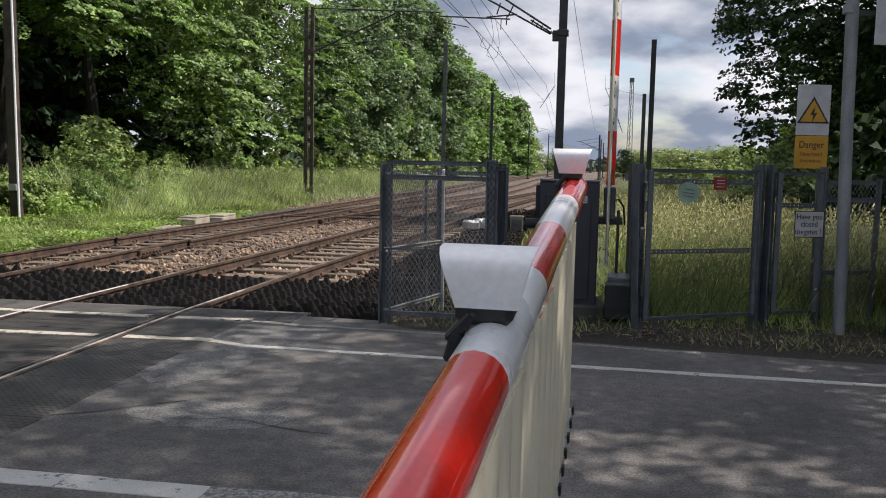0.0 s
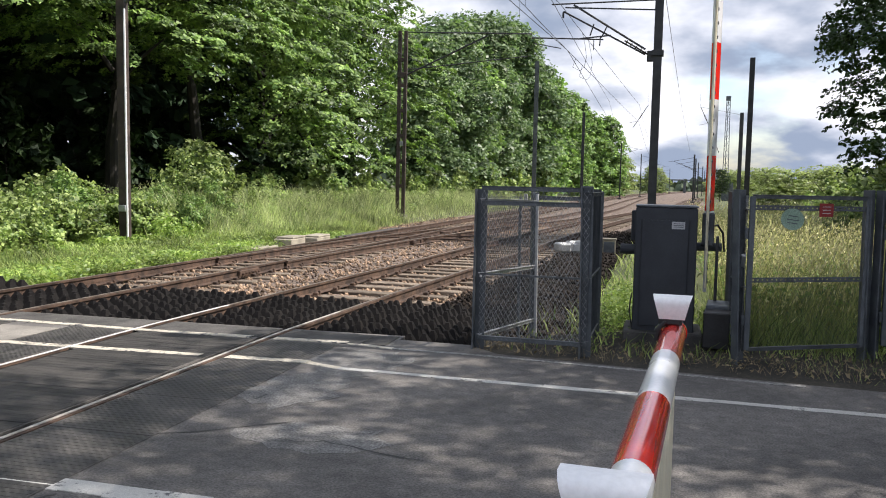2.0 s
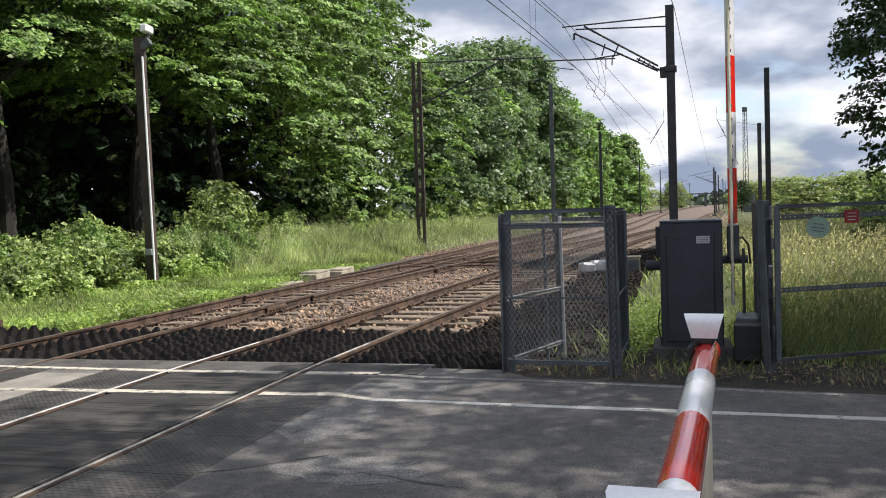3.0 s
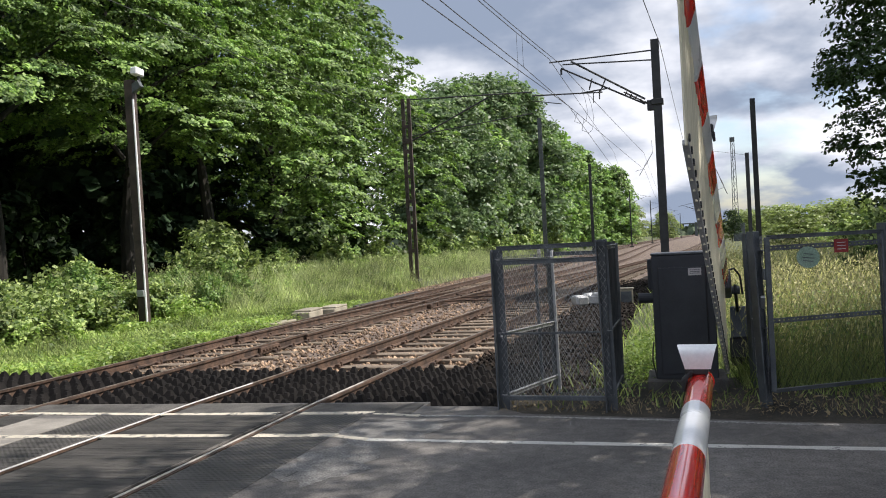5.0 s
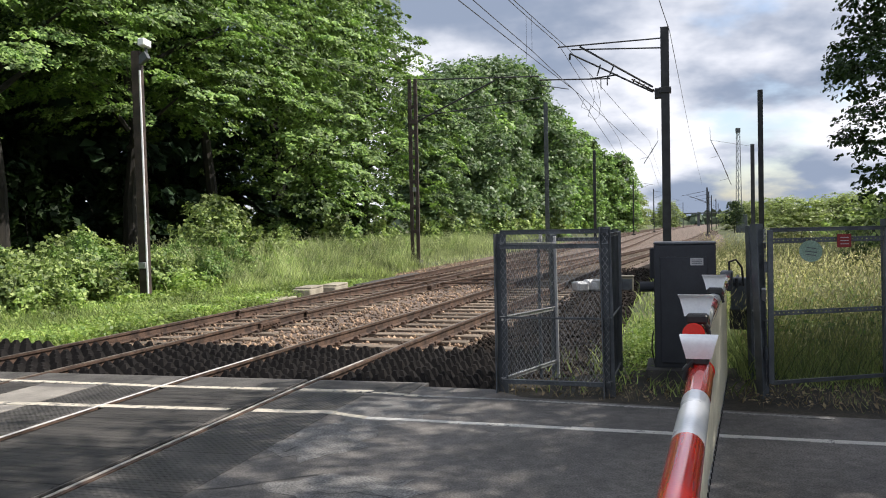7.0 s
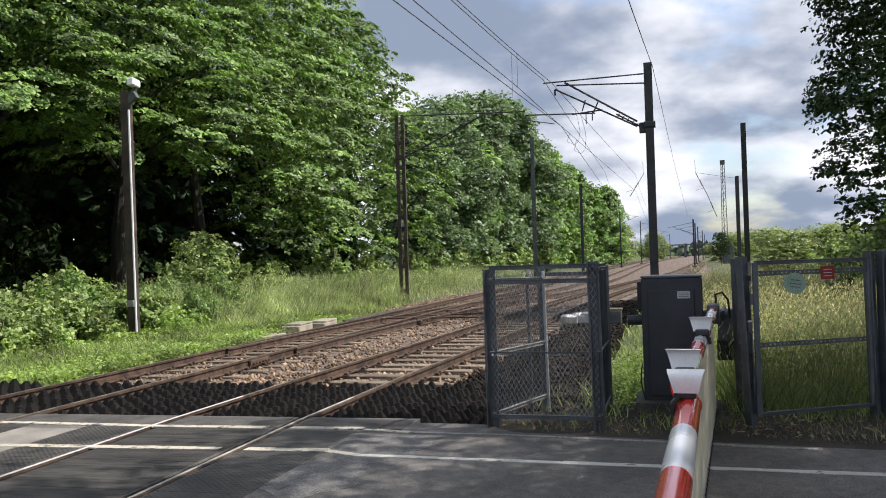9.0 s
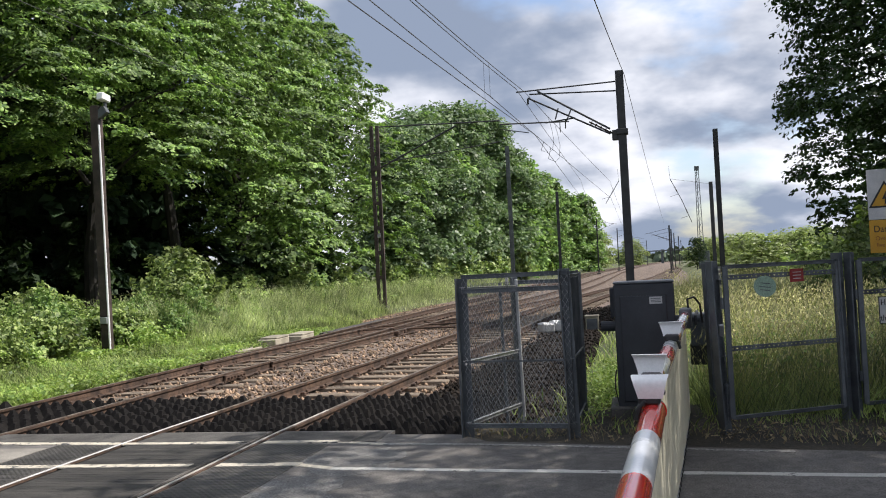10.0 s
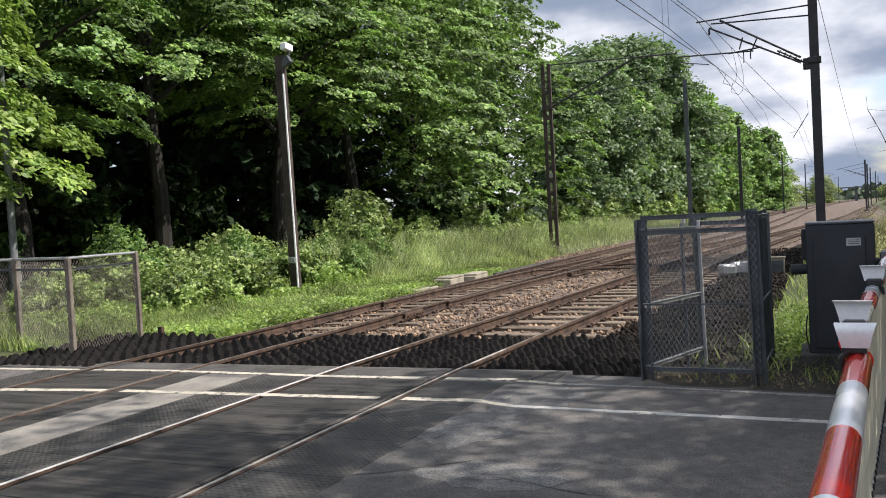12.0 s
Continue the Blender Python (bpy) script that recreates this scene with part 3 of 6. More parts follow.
def build_tracks():
    ys = [-6.7, -3, 0, 1.5, 3, 5, 7, 9.3, 13, 17.5, 20, 23, 26, 30, 33, 36, 39, 42, 46, 51, 56, 60, 80, 100, 125, 150, 180, 215, 255, 300, 360, 430, 520, 650, 800]
    foot = [(-0.070, -0.159), (-0.070, -0.148), (-0.012, -0.130), (-0.010, -0.045), (-0.032, -0.036), (-0.033, -0.006), (0.033, -0.006), (0.032, -0.036), (0.010, -0.045), (0.012, -0.130), (0.070, -0.148), (0.070, -0.159)]
    def head(c, w):
        return [(c - w, -0.0045), (c - w, 0.001), (c - w + 0.003, 0.003), (c + w - 0.003, 0.003), (c + w, 0.001), (c + w, -0.0045)]

    for k, x in GAUGE_X.items():
        rail = setting(new("track_rail"), "rusty steel running rail with a polished top", "rail")
        path = [(x + drift(y) + (bend(y) if "near" in k else 0.0), y, 0.011) for y in ys]
        part("web", Shape().sweep(foot, path), RUST, rail)
        inner = 1 if "left" in k else -1
        split = 5
        # only the road stretch gets the painted sky sheen
        for piece, m in ((path[:split], RAIL_SKY_SHEEN if k == "near_left" else (RAIL_PALE if k == "near_right" else RAIL_TOP)), (path[split - 1:], RAIL_TOP)):
            part("running_face", Shape().sweep(head(inner * 0.012, 0.013), piece), m, rail, "polished running face")
    # the crossover that leaves the far track and runs on as the middle line
    for off in (0.0, 1.505):
        rail = setting(new("crossover_rail"), "rusty crossover rail leading between the two tracks", "rail")
        lane = [(9, -4.86), (13, -4.72), (17, -4.45), (21, -4.05), (25, -3.55), (29, -2.95), (33, -2.35), (37, -1.85), (43, -1.45), (50, -1.2), (58, -0.85), (70, -0.6), (90, -0.5), (125, -0.5), (180, -0.5), (260, -0.5), (360, -0.5), (520, -0.5), (800, -0.5)]
        pts = [(x + off + drift(y), y, -0.004) for y, x in lane]
        part("web", Shape().sweep(foot, pts), RUST, rail)
        part("running_face", Shape().sweep(head(0.0, 0.016), pts), RAIL_TOP, rail)
    # ballast bed
    s = Shape()
    prof = [(-5.4, -0.42), (-4.55, -0.18), (-3.35, -0.172), (-1.6, -0.175), (0.0, -0.17), (1.6, -0.165), (2.9, -0.20), (4.6, -0.22), (6.1, -0.44)]
    yy = [1.5] + [round(v, 2) for v in np.arange(2, 60, 0.7)] + [62, 66, 72, 80, 90, 105, 125, 150, 180, 215, 255, 300, 360, 430, 520, 650, 800]
    verts, m = [], len(prof)
    for y in yy:
        wide = 1.0 if y < 40 else 1.0 + min(1.5, (y - 40) / 60)
        for a, b in prof:
            x = -2.46 + a + (0.0 if a < 0.5 else min(4.5, bend(y))) + ((wide - 1) * 2.6 if a > 2.95 else 0.0)
            verts.append((x + drift(y), y, b - 0.03 + 0.015 * noise.noise((x * 2.1, y * 2.1, 3.0))))
    s.add(verts, [(i * m + j, i * m + j + 1, (i + 1) * m + j + 1, (i + 1) * m + j) for i in range(len(yy) - 1) for j in range(m - 1)])
    bed = part("ballast_bed", s, BALLAST_BED, smooth=True)
    setting(bed, "brown-grey stone ballast under the tracks", "ballast")
    return bed


ballast = build_tracks()


def build_sleepers():
    """Timber sleepers with rail chairs: the nearer ones are parts, the far ones one mesh."""
    for label, mid, z in (("near", -0.7525, -0.208), ("far", -4.1725, -0.222)):
        track = setting(new("sleepers"), "weathered brown timber sleepers in ballast", "sleepers")
        rnd = random.Random(3)
        base = Shape().box((0, 0, 0), (2.5, 0.25, 0.12), None, 0.012).mesh("sleeper", TIMBER)
        chair = Shape()
        for x in (-0.7525, 0.7525):
            for e in (-1, 1):
                chair.box((x + e * 0.115, 0, 0.085), (0.075, 0.12, 0.05), None, 0.012)
                chair.box((x + e * 0.15, 0.03, 0.105), (0.035, 0.035, 0.06), None, 0.008)
            chair.box((x, 0, 0.063), (0.36, 0.17, 0.012), None, 0.003)
        chairs = chair.mesh("rail_chair", RUST)
        y = 4.7
        far = Shape()
        while y < 240:
            lean = bend(y) if label == "near" else 0.0
            x = mid + drift(y) + lean
            if y < 72:
                ob = new("sleeper", base)
                ob.parent = track
                ob.location = (x + rnd.uniform(-0.03, 0.03), y, z + rnd.uniform(-0.012, 0.006))
                ob.rotation_euler = (0, 0, rnd.uniform(-0.012, 0.012) - (bend(y + 1) - bend(y - 1)) / 2 * (label == "near"))
                c = new("rail_chair", chairs)
                c.parent = track
                c.location = (x, y, z)
            else:
                far.box((x, y, z), (2.5, 0.25, 0.12))
            y += 0.70
        tagged(part("far_sleepers", far, TIMBER, track), kind="stuff")
    rnd = np.random.RandomState(4)
    # loose stones on the bed
    n = 19000
    y = 4.3 + 34 * rnd.rand(n) ** 1.7
    x = -7.4 + (9.6 + 0.05 * y) * rnd.rand(n)
    ico = np.array([(0, 0, 1), (0.9, 0, 0.1), (0.2, 0.9, -0.1), (-0.8, 0.4, 0.1), (-0.5, -0.8, 0), (0.4, -0.8, 0.15), (0, 0, -0.8)])
    tri = [(0, 1, 2), (0, 2, 3), (0, 3, 4), (0, 4, 5), (0, 5, 1), (6, 2, 1), (6, 3, 2), (6, 4, 3), (6, 5, 4), (6, 1, 5)]
    size = 0.020 + 0.026 * rnd.rand(n)
    n_dark = x > 0.50 + 0.045 * y
    v = ico[None] * (1 + 0.5 * (rnd.rand(n, 7, 3) - 0.5)) * size[:, None, None]
    a = rnd.rand(n) * 6.28
    ca, sa = np.cos(a)[:, None], np.sin(a)[:, None]
    v = np.stack([v[..., 0] * ca - v[..., 1] * sa, v[..., 0] * sa + v[..., 1] * ca, v[..., 2]], -1)
    v += np.stack([x, y, -0.208 + 0.03 * rnd.rand(n)], -1)[:, None]
    ob = new("ballast_stones", bulk_mesh("ballast_stones", v[~n_dark], tri, STONE))
    tagged(ob, "loose angular brown-grey ballast stones", "stones", kind="stuff")
    # darker strip and stones between the near track and the meadow
    strip = Shape().slab([(2.10, 2.0), (3.7, 2.0), (3.9, 10), (4.6, 34), (2.9, 34), (1.95, 23), (1.10, 9.3), (0.72, 4.5), (2.10, 4.45)], -0.34, -0.165)
    setting(part("cess", strip, BALLAST_DARK), "dark grey strip beside the track", "ground")
    n = 8000
    y = 2.2 + 26 * rnd.rand(n) ** 1.6
    x = 0.55 + 0.045 * y + 3.0 * rnd.rand(n)
    v = ico[None] * (1 + 0.5 * (rnd.rand(n, 7, 3) - 0.5)) * (0.016 + 0.03 * rnd.rand(n))[:, None, None]
    keep = (y > 4.5) | (x > 2.15)
    v = (v + np.stack([x, y, -0.16 + 0.02 * rnd.rand(n)], -1)[:, None])[keep]
    tagged(new("dark_stones", bulk_mesh("dark_stones", v, tri, STONE_DARK)), "loose dark stones by the fence", "stones", kind="stuff")


def build_guards():
    """Rubber panels of raised teeth that keep people off the line."""
    rnd = random.Random(8)
    tooth = [(-0.5, -0.5, 0), (0.5, -0.5, 0), (0.5, 0.5, 0), (-0.5, 0.5, 0), (-0.10, 0.0, 1), (0.10, 0.0, 1), (0.10, 0.2, 1), (-0.10, 0.2, 1)]
    tf = [(0, 1, 5, 4), (1, 2, 6, 5), (2, 3, 7, 6), (3, 0, 4, 7), (4, 5, 6, 7)]

    def panel(w, d):
        s = Shape().box((0, 0, 0.0), (w - 0.01, d - 0.01, 0.05))
        nx, ny = max(1, round(w / 0.19)), max(1, round(d / 0.19))
        for i in range(nx):
            for j in range(ny):
                x, y = (i + 0.5) / nx * w - w / 2, (j + 0.5) / ny * d - d / 2
                h = 0.150 + rnd.uniform(-0.02, 0.02)
                q = rnd.uniform(-0.022, 0.022)
                s.add([(x + a * w / nx * 0.97 + q * c, y + b * d / ny * 0.97, 0.02 + c * h) for a, b, c in tooth], tf)
        return s.mesh("tooth_panel", GUARD)

    bays = [(-7.1, -5.04, -0.06), (-4.82, -3.53, -0.16), (-3.32, -2.47, -0.15), (-2.45, -1.60, -0.15), (-1.40, -0.11, -0.16), (0.09, 0.80, -0.15), (0.82, 2.08, -0.14)]
    for a, b, top in bays:
        guard = setting(new("trespass_guard"), "black rubber anti-trespass panels of raised pointed teeth", "guard panel")
        me = panel(b - a, 0.66)
        for j in range(4):
            ob = new("tooth_panel", me)
            ob.parent = guard
            ob.location = ((a + b) / 2, 1.72 + 0.345 + j * 0.668 - (0.55 if a < -7 else 0), top - 0.02 + rnd.uniform(-0.008, 0.008))
            ob.rotation_euler = (rnd.uniform(-0.015, 0.015), rnd.uniform(-0.01, 0.01), 0)


build_sleepers()
build_guards()

# ------------------------------------------------------------ fences and gates
def chain_link(a, b, z0, z1, step=0.075, r=0.0019):
    """Woven wire between two posts, as crossing wires; a, b in plan."""
    s = Shape()
    d = Vector((b[0] - a[0], b[1] - a[1], 0))
    length, h = d.length, z1 - z0
    d.normalize()
    nrm = Vector((-d.y, d.x, 0)) * 0.002
    o = Vector((a[0], a[1], z0))
    k = 0.62
    u = -h * k
    while u < length:
        for lean in (1, -1):
            pts = []
            for z in (0.0, h):
                x = u + (z * k if lean > 0 else h * k - z * k)
                pts.append((x, z))
            (x0, q0), (x1, q1) = pts
            if x0 > x1:
                x0, q0, x1, q1 = x1, q1, x0, q0
            lo, hi = max(x0, 0), min(x1, length)
            if hi - lo > 0.01:
                f = lambda x: q0 + (q1 - q0) * (x - x0) / (x1 - x0)
                s.tube([o + d * lo + nrm * lean + Vector((0, 0, f(lo))), o + d * hi + nrm * lean + Vector((0, 0, f(hi)))], r, 3, False)
        u += step
    return s


def l_bar(s, a, b, w=0.045, t=0.006):
    """An angle-section bar from a to b."""
    between(a, b, s, w, t, 0.001)
    a2, b2 = Vector(a) + Vector((0, 0, -w / 2)), Vector(b) + Vector((0, 0, -w / 2))
    return between(a2, b2, s, t, w, 0.001)


def slotted_rail(a, b, w=0.044, t=0.005, pitch=0.05):
    """A flat bar with a row of slots, and a flange below it."""
    a, b = Vector(a), Vector(b)
    d = (b - a).normalized()
    s = Shape()
    for e in (-1, 1):
        lift = Vector((0, 0, e * w * 0.32))
        between(a + lift, b + lift, s, t, w * 0.38, 0.001)
    u, length = 0.0, (b - a).length
    while u < length:
        end = min(u + pitch * 0.62, length)
        between(a + d * u, a + d * end, s, t * 0.9, w * 0.50, 0.0)
        u += pitch
    side = Vector((-d.y, d.x, 0)) * 0.018
    between(a + side - Vector((0, 0, w * 0.5)), b + side - Vector((0, 0, w * 0.5)), s, 0.036, t, 0.001)
    return s


def angle_post(x, y, z0, z1, w=0.07, t=0.009, turn=0.0, lean=(0, 0)):
    s = Shape()
    q = rotz(turn)
    for c, size in (((0, w / 2, 0), (w, t, z1 - z0)), ((-w / 2, 0, 0), (t, w, z1 - z0))):
        top = Vector((lean[0], lean[1], 0))
        n0 = len(s.v)
        s.box(Vector((0, 0, (z0 + z1) / 2)) + q @ Vector(c), size, q, 0.002)
        for i in range(n0, len(s.v)):
            v = Vector(s.v[i])
            s.v[i] = tuple(v + top * ((v.z - z0) / (z1 - z0)))
    return s


def build_wing_fence():
    """Small chain-link enclosure beside the track."""
    A, B, D, E = (2.12, 1.32), (3.16, 1.27), (2.47, 2.75), (3.18, 2.45)
    f = thing("wing_fence", (0, 0, 0), "grey galvanised steel chain-link fence enclosure beside the crossing", "fence")
    for (x, y), top, turn, lean in ((A, 1.55, 0, (0.0, 0)), (B, 1.60, 0, (-0.03, 0)), (D, 1.52, 0.4, (-0.02, 0)), (E, 1.55, 0.3, (0, 0))):
        p = angle_post(0, 0, -0.25, top, 0.10 if y < 2 else 0.085, 0.012, turn, lean)
        o = part("post", p, GALV, f)
        o.location = (x, y, 0)
    for a, b, zs in ((A, B, (0.13, 0.74, 1.44, 1.58)), (A, D, (0.14, 0.74, 1.46)), (B, E, (0.14, 0.74, 1.54)), (D, E, (1.48,))):
        for z in zs:
            bar = Shape()
            l_bar(bar, (a[0], a[1], z), (b[0], b[1], z - (0.03 if b is D else 0)), 0.016 if z == 0.74 and b is B else 0.04)
            # rails to D take the pale steel to stand for sunlight on them
            part("rail", bar, GALV_PALE if b is D else GALV, f)
        if a is not D:
            # side meshes take the darker steel to stand for their shaded side
            part("wire_mesh", chain_link(a, b, 0.10, 1.57 if b is not D else 1.48, 0.040 if b is E else 0.048, 0.0018 if b is B else 0.0028), WIRE_MESH if b is B else GALV, f, "diamond chain-link wire")
    for a, b in (((D[0] - 0.13, D[1] - 0.30), 1.47), ((D[0] + 0.02, D[1] - 0.05), 1.50)):
        part("stile", between((a[0], a[1], -0.1), (a[0] - 0.02, a[1], b), Shape(), 0.045, 0.03), GALV if b < 1.49 else GALV_PALE, f)
    part("wire_mesh", chain_link(D, E, 0.10, 1.46, 0.05, 0.0010), WIRE_MESH, f, "diamond chain-link wire")


def build_gates():
    """Vehicle gate, wicket gate and the fence stretches at both ends."""
    P1, P2, P3, P4 = (4.57, 1.50), (5.78, 2.16), (6.46, 2.50), (7.05, 2.68)
    side = (4.55, 2.55)
    fence = thing("boundary_fence", (0, 0, 0), "grey steel posts with chain-link beside tall grass", "fence")
    for (x, y), top, w, lean in ((P1, 1.60, 0.12, (-0.05, 0.02)), (P2, 1.62, 0.12, (-0.02, 0)), (P3, 1.61, 0.10, (0, 0)), (side, 1.58, 0.08, (-0.02, 0)), (P4, 1.5, 0.07, (0, 0))):
        o = part("post", angle_post(0, 0, -0.2, top, w, 0.012, 0.4, lean), GALV, fence)
        o.location = (x, y, 0)
    o = part("post", angle_post(0, 0, -0.2, 1.62, 0.11, 0.012, 0.4), GALV, fence)
    o.location = (P2[0] + 0.10, P2[1] + 0.05, 0)
    part("wire_mesh", chain_link(P1, side, 0.1, 1.55, 0.05), WIRE_MESH, fence, "diamond chain-link wire")
    for z in (0.7, 1.42):
        part("rail", l_bar(Shape(), (*P1, z), (*side, z)), GALV, fence)
    part("stay", between((P1[0] - 0.02, P1[1], 1.0), (P1[0] + 0.02, P1[1] + 0.8, 0.0), Shape(), 0.04, 0.03), GALV_PALE, fence)
    for z in (0.55, 1.3, 1.48):
        part("rail", l_bar(Shape(), (*P3, z), (*P4, z)), GALV, fence)
    part("wire_mesh", chain_link(P3, P4, 0.1, 1.46, 0.045, 0.0014), WIRE_MESH, fence, "diamond chain-link wire")

    def leaf_gate(a, b, label, mids):
        g = thing("steel_gate", (a[0], a[1], 0), label, "gate")
        L = Vector((b[0] - a[0], b[1] - a[1], 0))
        u = L.normalized()
        a0, b0 = u * 0.045, L - u * 0.07
        for q in (a0, b0):
            part("stile", between(q + Vector((0, 0, 0.12)), q + Vector((0, 0, 1.54)), Shape(), 0.05, 0.05), GALV, g)
        for z in (0.14, *mids, 1.555):
            ends = (a0 + Vector((0, 0, z)), b0 + Vector((0, 0, z)))
            part("rail", slotted_rail(*ends) if z in mids else l_bar(Shape(), *ends, 0.034), GALV, g)
        part("wire_mesh", chain_link(a0, b0, 0.14, 1.55, 0.052, 0.0009), GALV, g, "diamond chain-link wire")
        for z in (0.4, 1.2):
            part("hinge", Shape().tube([a0 - u * 0.05 + Vector((0, 0, z - 0.05)), a0 - u * 0.05 + Vector((0, 0, z + 0.05))], 0.018, 8), GALV, g)
        return g, u

    g1, u = leaf_gate(P1, P2, "closed grey steel gate with chain-link infill", (0.77, 1.44))
    g2, u2 = leaf_gate((P2[0] + 0.12, P2[1] + 0.06), P3, "closed narrow steel wicket gate beside a larger gate", (1.22,))
    # notices on the gates
    face = math.atan2(u.y, u.x)

    def plate(name, at, w, h, material, label, category, turn=face, t=0.004):
        o = thing(name, at, label, category)
        o.rotation_euler = (0, 0, turn)
        part("plate", Shape().box((0, 0, 0), (w, t, h), None, 0.0015), material, o)
        return o

    at = Vector((P1[0], P1[1], 0)) + u * 0.83
    red = plate("warning_notice", (at.x, at.y - 0.035, 1.425), 0.155, 0.125, SIGN_RED, "small red notice wired to a gate rail", "sign")
    for z in (0.03, 0.0, -0.03):
        part("print_bar", Shape().box((0, -0.0045, z), (0.09, 0.003, 0.006)), SIGN_WHITE, red)
    at = Vector((P1[0], P1[1], 0)) + u * 0.47
    green = thing("notice_disc", (at.x, at.y - 0.03, 1.335), "faded pale green oval notice on a gate", "sign")
    green.rotation_euler = (0, 0.12, face)
    ring = [(0.125 * math.cos(i * math.tau / 24), 0.10 * math.sin(i * math.tau / 24)) for i in range(24)]
    s = Shape().add([(x, -0.002, z) for x, z in ring] + [(x, 0.002, z) for x, z in ring], [tuple(range(24)), tuple(reversed(range(24, 48)))] + [(i + 24, (i + 1) % 24 + 24, (i + 1) % 24, i) for i in range(24)])
    part("plate", s, SIGN_GREEN, green)
    for z, w in ((0.03, 0.10), (-0.005, 0.13), (-0.035, 0.11)):
        part("print_bar", Shape().box((0, -0.0045, z), (w, 0.003, 0.008)), GALV, green)

    def text(body, size, x, z, material, parent, width=1.0):
        c = bpy.data.curves.new("lettering", "FONT")
        c.body, c.size, c.align_x, c.align_y, c.extrude = body, size, "CENTER", "CENTER", 0.001
        tmp = bpy.data.objects.new("lettering", c)
        scene.collection.objects.link(tmp)
        bpy.context.view_layer.update()
        me = bpy.data.meshes.new_from_object(tmp.evaluated_get(bpy.context.evaluated_depsgraph_get()))
        bpy.data.objects.remove(tmp)
        me.materials.clear()
        me.materials.append(material)
        o = new("lettering", me)
        o.parent = parent
        o.matrix_basis = pose(x, -0.006, z, 90, 0, 0) @ Matrix.Diagonal((width, 1, 1, 1))
        return o

    at = Vector((P2[0] + 0.12, P2[1] + 0.06, 0)) + u2 * 0.42
    sign = plate("gate_sign", (at.x, at.y - 0.04, 1.03), 0.32, 0.27, SIGN_WHITE, "white plate with black lettering on a wicket gate", "sign", math.atan2(u2.y, u2.x) - 0.2)
    for w, h, x, z in ((0.32, 0.008, 0, 0.131), (0.32, 0.008, 0, -0.131), (0.008, 0.27, 0.156, 0), (0.008, 0.27, -0.156, 0)):
        part("border", Shape().box((x, -0.0035, z), (w, 0.003, h)), SIGN_BLACK, sign)
    for body, x, z in (("Have", -0.068, 0.075), ("you", 0.085, 0.075), ("closed", 0.0, 0.0), ("the", -0.105, -0.078), ("gates", 0.02, -0.078), ("?", 0.125, -0.078)):
        text(body, 0.082, x, z, SIGN_BLACK, sign, 0.86)
    # danger notice on its own post behind the wicket gate
    post = thing("danger_sign", (6.46, 2.72, 0), "yellow and white electricity danger notice on a steel post", "sign")
    part("post", Shape().box((0, 0.03, 1.1), (0.07, 0.05, 2.6), None, 0.004), GALV, post)
    part("white_plate", Shape().box((-0.12, -0.01, 2.20), (0.33, 0.006, 0.52), None, 0.002), SIGN_WHITE, post)
    part("yellow_plate", Shape().box((-0.12, -0.01, 1.765), (0.33, 0.006, 0.34), None, 0.002), SIGN_YELLOW, post)

    def tri(r, z, y, material, name):
        pts = [(-0.12 + r * math.sin(a), y, z + r * math.cos(a)) for a in (0, math.tau / 3, 2 * math.tau / 3)]
        back = [(x, y + 0.003, q) for x, _, q in pts]
        part(name, Shape().add(pts + back, [(0, 2, 1), (3, 4, 5), (0, 1, 4, 3), (1, 2, 5, 4), (2, 0, 3, 5)]), material, post)

    tri(0.185, 2.155, -0.017, SIGN_BLACK, "triangle_border")
    tri(0.150, 2.155, -0.021, SIGN_YELLOW, "triangle")
    bolt = [(0.012, 0.085), (-0.035, -0.005), (-0.004, 0.004), (-0.012, -0.075), (0.036, 0.022), (0.006, 0.014)]
    s = Shape().add([(-0.12 + x, -0.025, 2.15 + z) for x, z in bolt], [tuple(range(6))])
    part("flash", s, SIGN_BLACK, post)
    text("Danger", 0.10, -0.12, 1.84, SIGN_BLACK, post, 0.85).location.y = -0.016
    for body, x, z in (("Overhead", -0.12, 1.745), ("live", -0.185, 1.675), ("wires", -0.075, 1.675)):
        text(body, 0.062, x, z, SIGN_BROWN, post, 0.9).location.y = -0.016
    pole = thing("sign_pole", (6.50, 1.95, 0), "round grey galvanised pole at the road verge", "pole")
    part("tube", Shape().tube([(0, 0, -0.1), (-0.02, 0, 1.0), (-0.05, 0, 2.0), (-0.09, 0, 4.4)], 0.058, 16), POLE_GREY, pole, smooth=True)
    part("collar", Shape().tube([(-0.09, 0, 3.05), (-0.09, 0, 3.13)], 0.066, 16), POLE_GREY, pole)
    part("sign_back", Shape().box((0.42, -0.02, 3.25), (0.62, 0.012, 1.0), rotz(0.2), 0.004), SIGN_WHITE, pole, "white back of a road sign")
    part("bracket", Shape().box((0.08, 0.0, 3.05), (0.25, 0.04, 0.05), None, 0.004), BLACK, pole)


